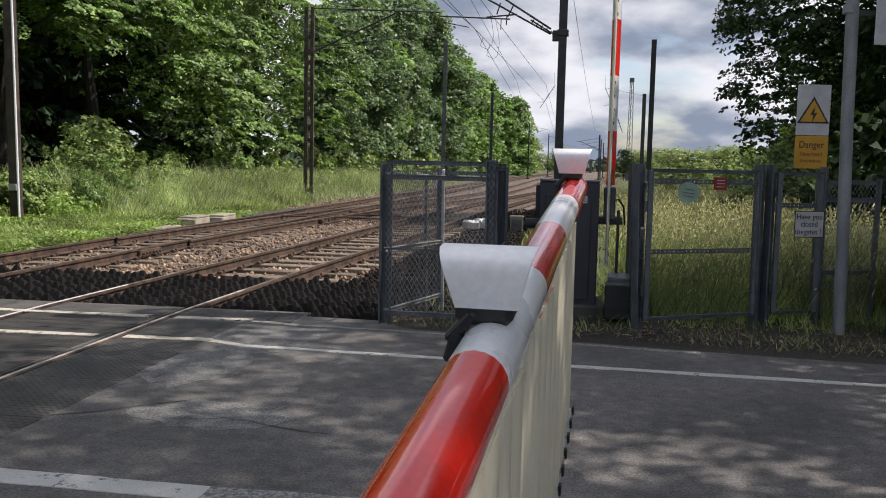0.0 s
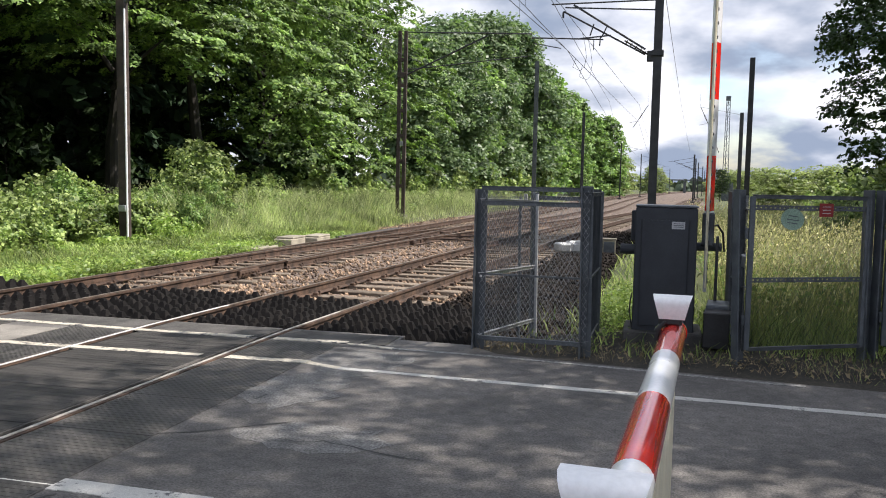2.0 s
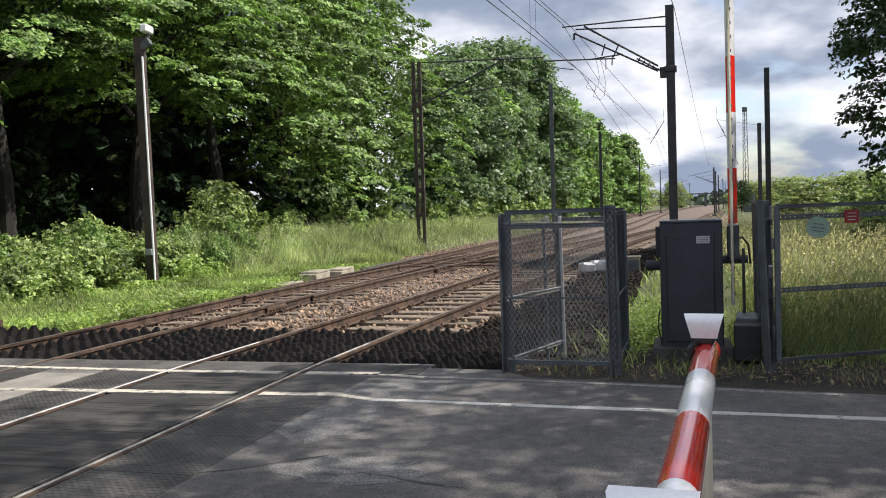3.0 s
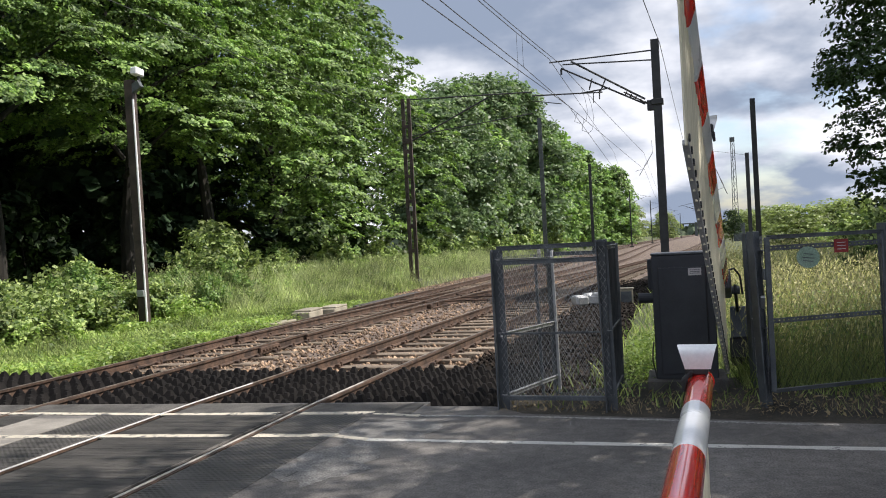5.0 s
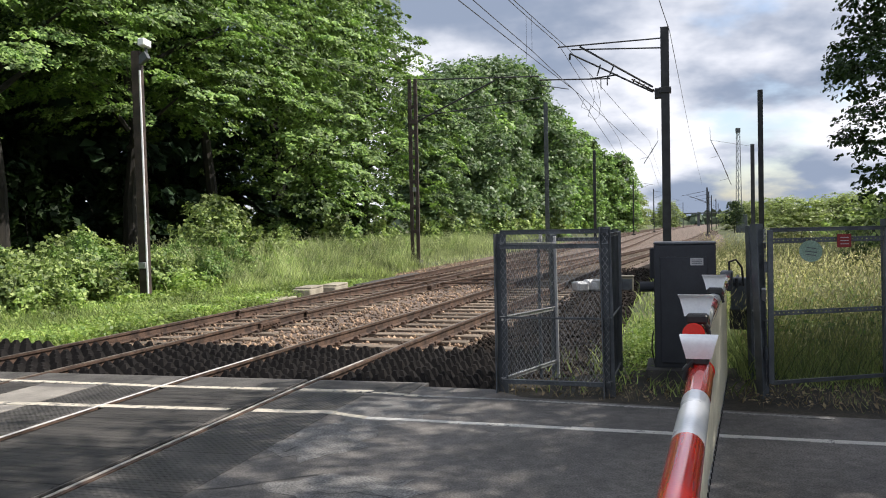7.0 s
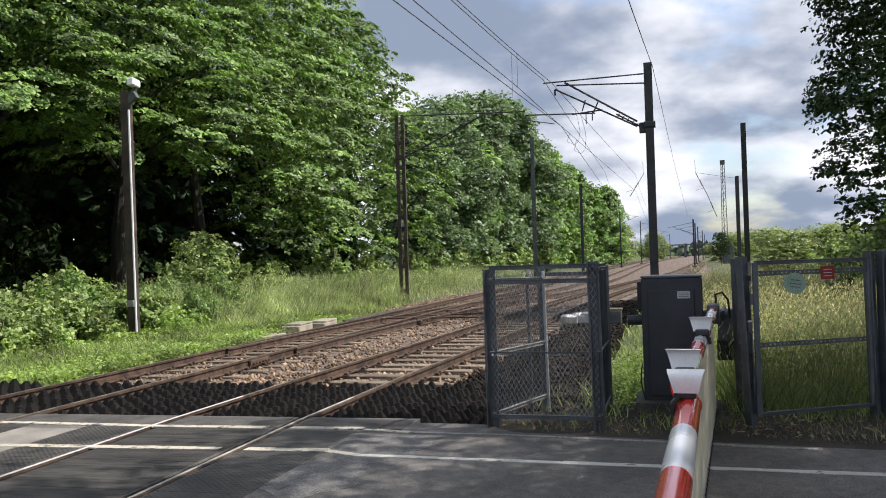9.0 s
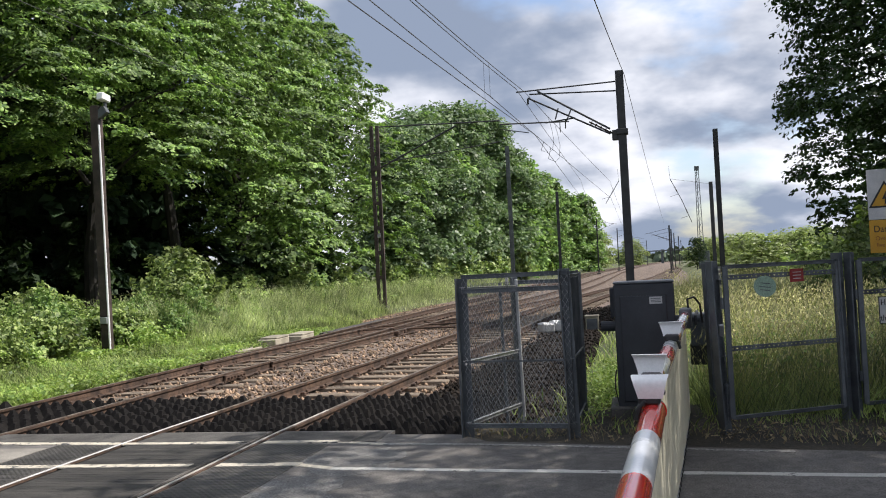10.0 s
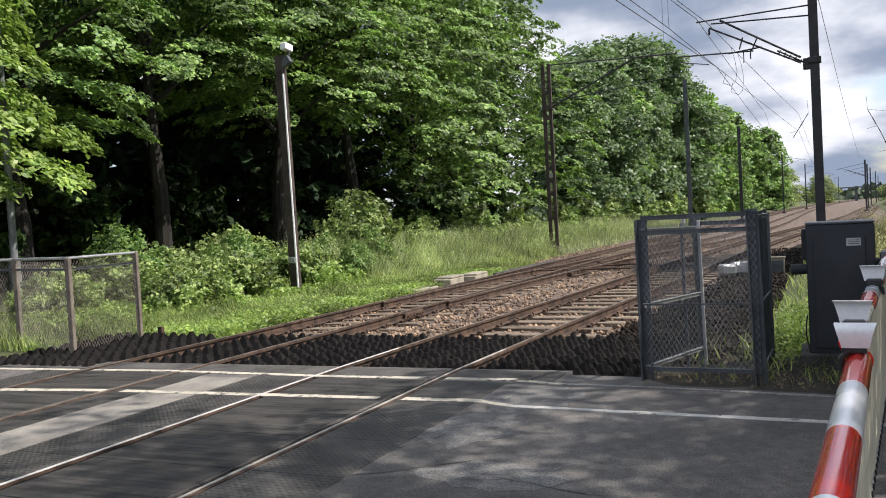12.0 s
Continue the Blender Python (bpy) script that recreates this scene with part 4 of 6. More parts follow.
def build_left_fence():
    f = thing("lineside_fence", (0, 0, 0), "rusty chain-link fence with brown concrete posts in sunny grass", "fence")
    A, B, C, D = (-6.30, 2.15), (-6.55, 3.75), (-8.1, 2.75), (-10.6, 2.6)
    post = mat("post_brown", (0.12, 0.10, 0.08), (0.22, 0.19, 0.15), 4, 0.85, bump=0.3)
    for (x, y), top in ((A, 1.40), (B, 1.42), (C, 1.42), (D, 1.42)):
        part("post", Shape().box((x, y, top / 2 - 0.1), (0.075, 0.075, top + 0.2), rotz(0.2), 0.008), post, f)
    for a, b in ((B, A), (A, C), (C, D)):
        part("top_rail", Shape().tube([(*a, 1.40), (*b, 1.40)], 0.022, 8), GALV_PALE, f)
        part("rail", l_bar(Shape(), (*a, 1.25), (*b, 1.25), 0.03), GALV, f)
        part("wire_mesh", chain_link(a, b, 0.02, 1.36, 0.062, 0.0027), MESH_RUSTY, f, "diamond chain-link wire")
    stub = thing("marker_post", (-6.25, 3.9, 0), "short red-brown marker post by the guard panels", "post")
    part("stub", Shape().box((0, 0, 0.02), (0.09, 0.07, 0.30), None, 0.008), RUST, stub)


build_wing_fence()
build_gates()
build_left_fence()


# ------------------------------------------------------------ barriers
BOOM = {}


def boom_arc(a0, a1, r=0.047, n=14):
    return [(r * math.cos(radians(a0 + (a1 - a0) * i / n)), r * math.sin(radians(a0 + (a1 - a0) * i / n))) for i in range(n + 1)]


def boom_profile():
    """Round above, drawn in below to the skirt clip."""
    return boom_arc(-32, 212) + [(-0.018, -0.105), (-0.007, -0.125), (0.007, -0.125), (0.018, -0.105)]


def build_barrier(name, pivot, heading, length, hood_w, machine_side, drop, label):
    """A barrier machine with its boom; the skirt's slats hang from the boom."""
    root = thing("barrier", (pivot[0], pivot[1], 0), label, "barrier")
    side = machine_side
    cx, w, d = side * 0.43, 0.62, 0.55
    part("plinth", Shape().box((cx, 0.0, 0.02), (w + 0.18, d + 0.2, 0.20), None, 0.015), CONCRETE_DARK, root, "dirty concrete plinth")
    part("cabinet_body", Shape().box((cx, 0, 0.755), (w, d, 1.29), None, 0.012), CABINET, root, "dark grey painted steel cabinet")
    # lid takes a lighter grey to stand for the light on its top
    part("cabinet_lid", Shape().box((cx, 0, 1.411), (w + 0.006, d + 0.012, 0.022), None, 0.006), GALV, root, "steel lid coloured paler for light on its top")
    front = -d / 2
    part("cabinet_door", Shape().box((cx - 0.01, front - 0.008, 0.72), (w - 0.15, 0.022, 1.10), None, 0.006), CABINET, root)
    part("door_seam", Shape().box((cx - 0.01, front - 0.001, 0.72), (w - 0.135, 0.008, 1.115), None, 0.002), CABINET_EDGE, root)
    label_plate = part("maker_plate", Shape().box((cx + 0.12, front - 0.021, 1.22), (0.13, 0.004, 0.075), None, 0.001), SIGN_WHITE, root, "small white plate with grey print")
    for z in (0.018, 0.0, -0.016):
        part("print_bar", Shape().box((cx + 0.12, front - 0.0245, 1.22 + z), (0.10, 0.002, 0.006)), GALV, label_plate)
    part("cable_duct", Shape().tube([(cx - 0.31, -0.1, 0.95), (cx - 0.46, -0.1, 0.95)], 0.055, 14), CABINET, root)
    part("duct_flange", Shape().box((cx - 0.33, -0.02, 1.2), (0.05, 0.16, 0.32), None, 0.008), CABINET, root)
    part("cable", Shape().tube([(cx - 0.32, -0.25, 0.5), (cx - 0.335, -0.25, 0.42), (cx - 0.34, -0.25, 0.3), (cx - 0.32, -0.25, 0.2), (cx - 0.3, -0.26, 0.1)], 0.008, 6), BLACK, root)
    # drive shaft, counterweight and hoses on the boom side
    part("shaft", Shape().tube([(cx - side * 0.3, 0, pivot[2] - 0.05), (0.14 * -side, 0, pivot[2] - 0.05)], 0.045, 14), GALV, root)
    hose = [(-side * 0.02, -0.1, pivot[2] + 0.05), (-side * 0.02, -0.05, pivot[2] + 0.16), (-side * 0.09, 0.0, pivot[2] + 0.18), (-side * 0.15, 0.04, pivot[2] + 0.1), (-side * 0.17, 0.05, pivot[2] - 0.1)]
    part("hose", Shape().tube(hose, 0.012, 8), BLACK, root, smooth=True)
    # the boom, banded red and white from the tip
    boom = new("boom")
    boom.parent = root
    boom["label"] = "red and white banded barrier boom"
    prof = boom_profile()
    y, k = length, 0
    while y > 0.25:
        y0 = max(0.25, y - 0.57)
        part("band", Shape().sweep(prof, [(0, y0, 0), (0, y, 0)]), RED if k % 2 == 0 else WHITE, boom, "glossy red band" if k % 2 == 0 else "glossy white band", smooth=True)
        y, k = y0, k + 1
    part("end_cap", Shape().sweep([(1.06 * a, 1.04 * b) for a, b in prof], [(0, length, 0), (0, length + 0.02, 0)]), RED, boom, "red end cap", smooth=True)
    part("root_clamp", Shape().box((0, 0.14, -0.03), (0.12, 0.34, 0.20), None, 0.012), GALV, boom)
    cw = side * 0.13
    part("weight_arm", Shape().box((cw * 0.75, -0.36, -0.06), (0.03, 0.86, 0.10), None, 0.006), MAST_DARK, boom, "dark steel weight arm")
    part("weight_carrier", Shape().box((cw, -0.74, -0.22), (0.22, 0.28, 0.36), None, 0.012), GALV, boom, "grey steel weight carrier")
    part("counterweight", Shape().box((cw, -0.82, -0.50), (0.25, 0.36, 0.24), None, 0.012), BLACK, boom, "black counterweight")
    # lamp hoods
    hw = hood_w / 2
    for at in (length - 0.06, length - 2.10):
        top, low, h, dep = hw, hw * 0.66, hood_w * 0.66, 0.034
        s = Shape()
        rows = []
        for i in range(9):
            q = i / 8
            half = low + (top - low) * (0.15 * q + 0.85 * q ** 1.15)
            yy = -0.045 - 0.018 * math.sin(q * 2.2) + (0.022 * max(0.0, (q - 0.72) / 0.28) ** 2)
            rows.append((half, yy, h * (q - 0.06 * max(0.0, (q - 0.72) / 0.28) ** 2)))
        z0 = 0.068
        verts, n = [], 9
        for half, yy, z in rows:
            verts += [(-half, yy, z0 + z), (half, yy, z0 + z), (half, yy + dep * (0.3 + 0.7 * z / h), z0 + z), (-half, yy + dep * (0.3 + 0.7 * z / h), z0 + z)]
        faces = []
        for i in range(n - 1):
            for j in range(4):
                faces.append((4 * i + j, 4 * i + (j + 1) % 4, 4 * i + 4 + (j + 1) % 4, 4 * i + 4 + j))
        faces += [(3, 2, 1, 0), (4 * n - 4, 4 * n - 3, 4 * n - 2, 4 * n - 1)]
        hood = part("lamp_hood", s.add(verts, faces), HOOD, boom, "white lamp hood", smooth=True)
        hood.location = (-0.006, at, 0)
        lamp = part("lamp_base", Shape().box((0, 0.0, 0.062), (hood_w * 0.60, 0.085, 0.045), None, 0.01), BLACK, boom, "black lamp base")
        lamp.location = (-0.012, at, 0)
        clip = part("lamp_clip", Shape().box((-0.046, -0.012, 0.038), (0.016, 0.07, 0.06), Matrix.Rotation(0.75, 3, "Y"), 0.004).box((-0.058, -0.02, 0.006), (0.018, 0.055, 0.05), Matrix.Rotation(0.25, 3, "Y"), 0.004), BLACK, boom)
        clip.location = (0, at, 0)
    # skirt
    pitch, n = 0.138, 0
    slat = [(-0.072, -0.0035), (-0.055, -0.007), (0, -0.0085), (0.055, -0.007), (0.072, -0.0035), (0.072, 0.0035), (0.055, 0.007), (0, 0.0085), (-0.055, 0.007), (-0.072, 0.0035)]
    verts = [(b, a, 0.0) for a, b in slat] + [(b, a, -drop) for a, b in slat]
    m = len(slat)
    s = Shape().add(verts, [tuple(range(m)), tuple(reversed(range(m, 2 * m)))] + [(i + m, (i + 1) % m + m, (i + 1) % m, i) for i in range(m)])
    me = s.mesh("skirt_slat", CREAM, True)
    slats = []
    at = 0.42
    while at < length - 0.02:
        o = new("skirt_slat", me)
        o.parent = boom
        slats.append((o, (0.008 + 0.0025 * (n % 5 - 2), at, -0.118)))
        at += pitch
        n += 1
    slats[0][0]["label"] = "cream plastic skirt slat"
    rail_s = Shape().box((0, (0.35 + length) / 2, 0), (0.034, length - 0.40, 0.030), None, 0.004)
    rail = part("skirt_rail", rail_s, GALV_PALE, boom, "thin aluminium rail along the skirt's foot")
    clips = Shape()
    at = 0.42
    while at < length - 0.02:
        clips.box((0.020 * side, at + 0.06, 0.016), (0.010, 0.03, 0.034), None, 0.003)
        at += pitch
    cl = tagged(part("clip_strip", clips, BLACK, boom, "small black clips"), kind="stuff")
    BOOM[name] = dict(boom=boom, slats=slats, feet=[rail, cl], drop=drop, pivot=pivot, heading=heading)
    return root


build_barrier("far_barrier", (4.29, 2.58, 1.045), 175.15, 5.46, 0.164, -1, 0.88, "level-crossing barrier machine with a falling red and white boom")
build_barrier("near_barrier", (3.476, -9.0, 0.93), -3.75, 5.64, 0.145, 1, 0.76, "level-crossing barrier with a red and white boom and cream skirt")


def key_barrier(name, steps):
    b = BOOM[name]
    base = b["pivot"][2]
    walk(b["boom"], [(t, pose(0, 0, base, a, 0, b["heading"])) for t, a in steps])
    for ob, (x, y, z) in b["slats"]:
        walk(ob, [(t, pose(x, y, z, -a, 0, 0)) for t, a in steps])
    for ob in b["feet"]:
        rows = []
        for t, a in steps:
            q = radians(a)
            rows.append((t, pose(0.008, -b["drop"] * math.sin(q), -0.118 - b["drop"] * math.cos(q))))
        walk(ob, rows)

# ------------------------------------------------------------ overhead line
def h_mast(x, y, z0, z1, w, material, name, label, lattice=False):
    o = thing(name, (x, y, 0), label, "mast", "overhead line masts")
    s = Shape()
    if lattice:
        for e in (-1, 1):
            part("leg", Shape().box((e * w * 0.32, 0, (z0 + z1) / 2), (w * 0.36, 0.11, z1 - z0), None, 0.006), material, o)
        z = z0 + 0.4
        while z < z1 - 0.2:
            part("batten", Shape().box((0, -0.02, z), (w * 0.6, 0.09, 0.16), None, 0.004), material, o)
            z += 1.15
    else:
        for e in (-1, 1):
            s.box((0, e * w * 0.46, (z0 + z1) / 2), (w, 0.022, z1 - z0), None, 0.003)
        s.box((0, 0, (z0 + z1) / 2), (0.02, w * 0.9, z1 - z0), None, 0.003)
        part("column", s, material, o)
    part("footing", Shape().box((0, 0, z0 + 0.08), (0.6, 0.6, 0.3), None, 0.03), CONCRETE_DARK, o)
    return o


def bar(o, name, a, b, r=0.028, material=None):
    return part(name, Shape().tube([a, b], r, 8), material or WIRE, o)


def insulator(o, a, b, r=0.06):
    a, b = Vector(a), Vector(b)
    s = Shape().tube([a, b], r * 0.45, 8)
    for i in range(6):
        p = a + (b - a) * (i + 0.5) / 6
        d = (b - a).normalized() * 0.014
        s.tube([p - d, p + d], r, 8)
    return part("insulator", s, MAST_BROWN, o)


def build_masts():
    m = h_mast(3.60, 19.1, -0.2, 7.30, 0.24, MAST_DARK, "overhead_mast", "dark steel overhead line mast with a cantilever arm")
    # arm towards the track
    bar(m, "tie_upper", (-0.1, 0, 7.0), (-3.1, 0, 6.95), 0.022)
    bar(m, "tie_lower", (-0.1, 0, 6.72), (-2.7, 0, 6.85), 0.022)
    bar(m, "tube_upper", (-0.35, 0, 5.60), (-2.45, 0, 6.92), 0.030)
    bar(m, "tube_lower", (-0.35, 0, 5.45), (-2.75, 0, 6.74), 0.026)
    insulator(m, (-0.15, 0, 5.38), (-0.95, 0, 5.86), 0.05)
    part("arm_bracket", Shape().box((-0.16, 0, 5.40), (0.28, 0.2, 0.3), None, 0.02), MAST_DARK, m)
    part("clamp", Shape().box((0, 0, 5.48), (0.34, 0.34, 0.16), None, 0.01), MAST_DARK, m)
    bar(m, "dropper_bar", (-1.45, 0, 6.32), (-1.62, 0, 5.95), 0.02)
    bar(m, "registration_tube", (-1.35, 0, 6.02), (-2.25, 0, 5.94), 0.022)
    bar(m, "steady_arm", (-1.65, 0, 5.98), (-1.66, 0, 5.72), 0.018)
    bar(m, "hook", (-1.85, 0, 6.35), (-1.95, 0, 6.02), 0.02)
    part("end_clamp", Shape().tube([(-2.75, 0, 6.72), (-2.75, 0, 6.55)], 0.03, 8), WIRE, m)
    # left mast with its long arm over both tracks
    m = h_mast(-7.78, 31.4, -0.1, 8.50, 0.44, MAST_BROWN, "overhead_mast", "brown battened steel overhead line mast beside trees", True)
    bar(m, "tie_upper", (0.1, 0, 8.45), (5.9, 0, 8.25), 0.030)
    bar(m, "strut", (0.15, 0, 6.5), (3.9, 0, 8.2), 0.038)
    bar(m, "registration_tube", (0.15, 0, 6.75), (5.9, 0, 7.3), 0.022)
    insulator(m, (0.15, 0, 6.5), (0.9, 0, 6.84), 0.05)
    bar(m, "long_arm", (5.9, 0, 8.08), (9.0, 0, 7.95), 0.032)
    bar(m, "steady_arm", (5.95, 0, 7.85), (7.2, 0, 7.6), 0.02)
    bar(m, "dropper_bar", (8.6, 0, 7.95), (8.6, 0, 7.5), 0.02)
    part("collar", Shape().box((0, 0, 6.52), (0.46, 0.2, 0.22), None, 0.01), MAST_BROWN, m)
    part("number_plate", Shape().box((0.02, -0.07, 3.4), (0.16, 0.012, 0.2), None, 0.003), GALV_PALE, m, "small pale plate")
    h_mast(-4.50, 52.0, -0.2, 10.0, 0.26, MAST_GREY, "overhead_mast", "grey steel overhead line mast")
    h_mast(-4.5, 90.0, -0.2, 9.8, 0.30, MAST_DARK, "overhead_mast", "dark steel overhead line mast beside far trees")
    h_mast(7.80, 36.0, -0.2, 7.75, 0.22, MAST_DARK, "overhead_mast", "dark steel overhead line mast above the gates")
    h_mast(9.50, 60.0, -0.2, 7.25, 0.26, MAST_DARK, "overhead_mast", "dark steel overhead line mast in tall grass")
    for x, y, h in ((8.2, 110, 6.1), (9.6, 140, 6.6), (11.5, 175, 7.0), (14.5, 220, 7.4), (18, 280, 7.6), (-2.0, 130, 8.5), (0.2, 175, 8.6), (3.0, 230, 8.5), (7.5, 300, 8.5)):
        m = h_mast(x, y, -0.2, h, 0.19, MAST_DARK, "overhead_mast", "far dark steel overhead line mast")
        sign = -1 if x - drift(y) > 0 else 1
        bar(m, "arm", (0, 0, h - 0.4), (sign * 3.2, 0, h - 1.0), 0.022, MAST_DARK)
        bar(m, "strut", (0, 0, h - 1.9), (sign * 2.6, 0, h - 0.9), 0.022, MAST_DARK)
    # lattice radio tower
    t = thing("lattice_tower", (13.5, 130.0, 0), "thin grey lattice mast far beyond the field", "tower")
    legs = [(-0.45, -0.45), (0.45, -0.45), (0.0, 0.5)]
    for x, y in legs:
        part("leg", Shape().tube([(x, y, -0.1), (x * 0.55, y * 0.55, 15.0)], 0.05, 6), MAST_GREY, t)
    for i in range(15):
        z0, k0, k1 = i * 1.0, 1 - 0.45 * i / 15, 1 - 0.45 * (i + 1) / 15
        for (ax, ay), (bx, by) in zip(legs, legs[1:] + legs[:1]):
            part("brace", Shape().tube([(ax * k0, ay * k0, z0), (bx * k1, by * k1, z0 + 1.0)], 0.025, 4), MAST_GREY, t)
    part("lamp_head", Shape().box((0, 0, 15.3), (0.7, 0.4, 0.7), None, 0.05), MAST_GREY, t)
    part("hut", Shape().box((0.3, -1.0, 1.3), (1.6, 1.2, 2.7), None, 0.05), GALV, t)
    # far footbridge
    b = thing("footbridge", (24.0, 420.0, 0), "dark flat bridge across the railway in the far distance", "bridge")
    part("deck", Shape().box((-4, 0, 5.9), (44, 3, 0.55), None, 0.1), MAST_GREY, b)
    for x in (-22, -8, 8, 16):
        part("pier", Shape().box((x, 0, 2.5), (1.2, 2, 5.4), None, 0.1), MAST_GREY, b)


def wire(pts, sag, name, label, r=0.009, n=10):
    s, out = Shape(), []
    for (a, b) in zip(pts, pts[1:]):
        a, b = Vector(a), Vector(b)
        for i in range(n):
            k = i / n
            out.append(a + (b - a) * k - Vector((0, 0, sag * 4 * k * (1 - k))))
    out.append(Vector(pts[-1]))
    part_ob = part(name, s.tube(out, r, 4), WIRE)
    return tagged(part_ob, label, "wire", "overhead wires")


def build_wires():
    lab = "thin dark overhead line wire above the track"
    far = [(-0.6 + drift(y), y) for y in (85, 130, 190, 260, 340)]
    cat = [(-2.4, -20, 6.75), (-0.09, 8.6, 6.75), (0.69, 17.6, 6.75), (0.4, 52, 7.3)] + [(x, y, 7.0) for x, y in far]
    con = [(-1.4, -20, 5.6), (-0.05, 4.8, 5.6), (1.0, 19.15, 5.62), (0.6, 52, 5.8)] + [(x, y, 5.6) for x, y in far]
    wire(cat, 0.03, "catenary_wire", lab)
    wire(con, 0.01, "contact_wire", lab)
    cat2 = [(-2.3, -20, 6.75), (0.01, 8.67, 6.75), (0.87, 18.15, 6.75), (2.4, 50, 6.9)] + [(x + 3.0, y, 7.0) for x, y in far]
    con2 = [(-1.2, -20, 5.9), (-0.02, 5.9, 5.9), (0.47, 14.25, 5.92), (0.9, 22.8, 5.9), (2.4, 50, 5.8)] + [(x + 3.0, y, 5.6) for x, y in far]
    wire(cat2, 0.03, "catenary_wire", lab)
    wire(con2, 0.01, "contact_wire", lab)
    wire([(2.2, -17, 4.9), (3.31, 9, 6.46), (3.74, 19.1, 7.2), (5.0, 52, 7.2), (7.6, 110, 6.4)], 0.02, "earth_wire", lab, 0.011)
    wire([(-10.0, -20, 9.5), (-7.7, 31.4, 7.4), (-4.5, 52, 8.6), (-4.4, 90, 8.4)], 0.5, "earth_wire", lab)
    for x, y, z0, z1 in ((0.37, 14.02, 6.74, 5.61), (0.47, 14.25, 6.74, 5.92)):
        tagged(part("dropper", Shape().tube([(x, y, z0), (x, y, z1)], 0.005, 4), WIRE), "short vertical dropper between overhead wires", "wire", "overhead wires")


def build_line_gear():
    """Loops between the wires, and the slanting insulated arms that hang farther along."""
    for y, e in ((22.8, 0.0), (24.4, 0.12)):
        xc, xw = 0.87 + (y - 18.15) * 0.048, 0.9 + (y - 22.8) * 0.055
        pts = [(xc, y, 6.76), (xc + 0.10, y, 6.35), (xc + 0.16, y, 5.95), (xc + 0.10, y, 5.62 - e), (xc - 0.03, y, 5.50 - e), (xw - 0.10, y, 5.62 - e), (xw, y, 5.90)]
        tagged(part("wire_loop", Shape().tube(pts, 0.008, 4), WIRE), "slack feeder loop between overhead wires", "wire", "overhead wires")
    for runs in ((((6.59, 7.67), (7.38, 5.98)), ((7.38, 5.98), (8.01, 4.31))), (((2.81, 7.79), (1.75, 6.12)),)):
        (x, z) = runs[0][0]
        o = thing("registration_arm", (x, 60.0, z), "dark slanting insulated arm on the overhead line", "arm", "registration arms")
        bar(o, "hanger", (0, 0, 0), (-0.05, 0, 0.95), 0.010)
        if x > 5:
            bar(o, "stay", (0, 0, 0), (9.45 - x, 0, 7.1 - z), 0.010)
        for (x0, z0), (x1, z1) in runs:
            a, d = Vector((x0 - x, 0, z0 - z)), Vector((x1 - x0, 0, z1 - z0))
            bar(o, "arm", a, a + d, 0.024)
            insulator(o, a + 0.35 * d, a + 0.6 * d, 0.055)
            bar(o, "spur", a + 0.7 * d, a + 0.7 * d + Vector((-0.6, 0, -0.15)), 0.012)


build_masts()
build_wires()
build_line_gear()


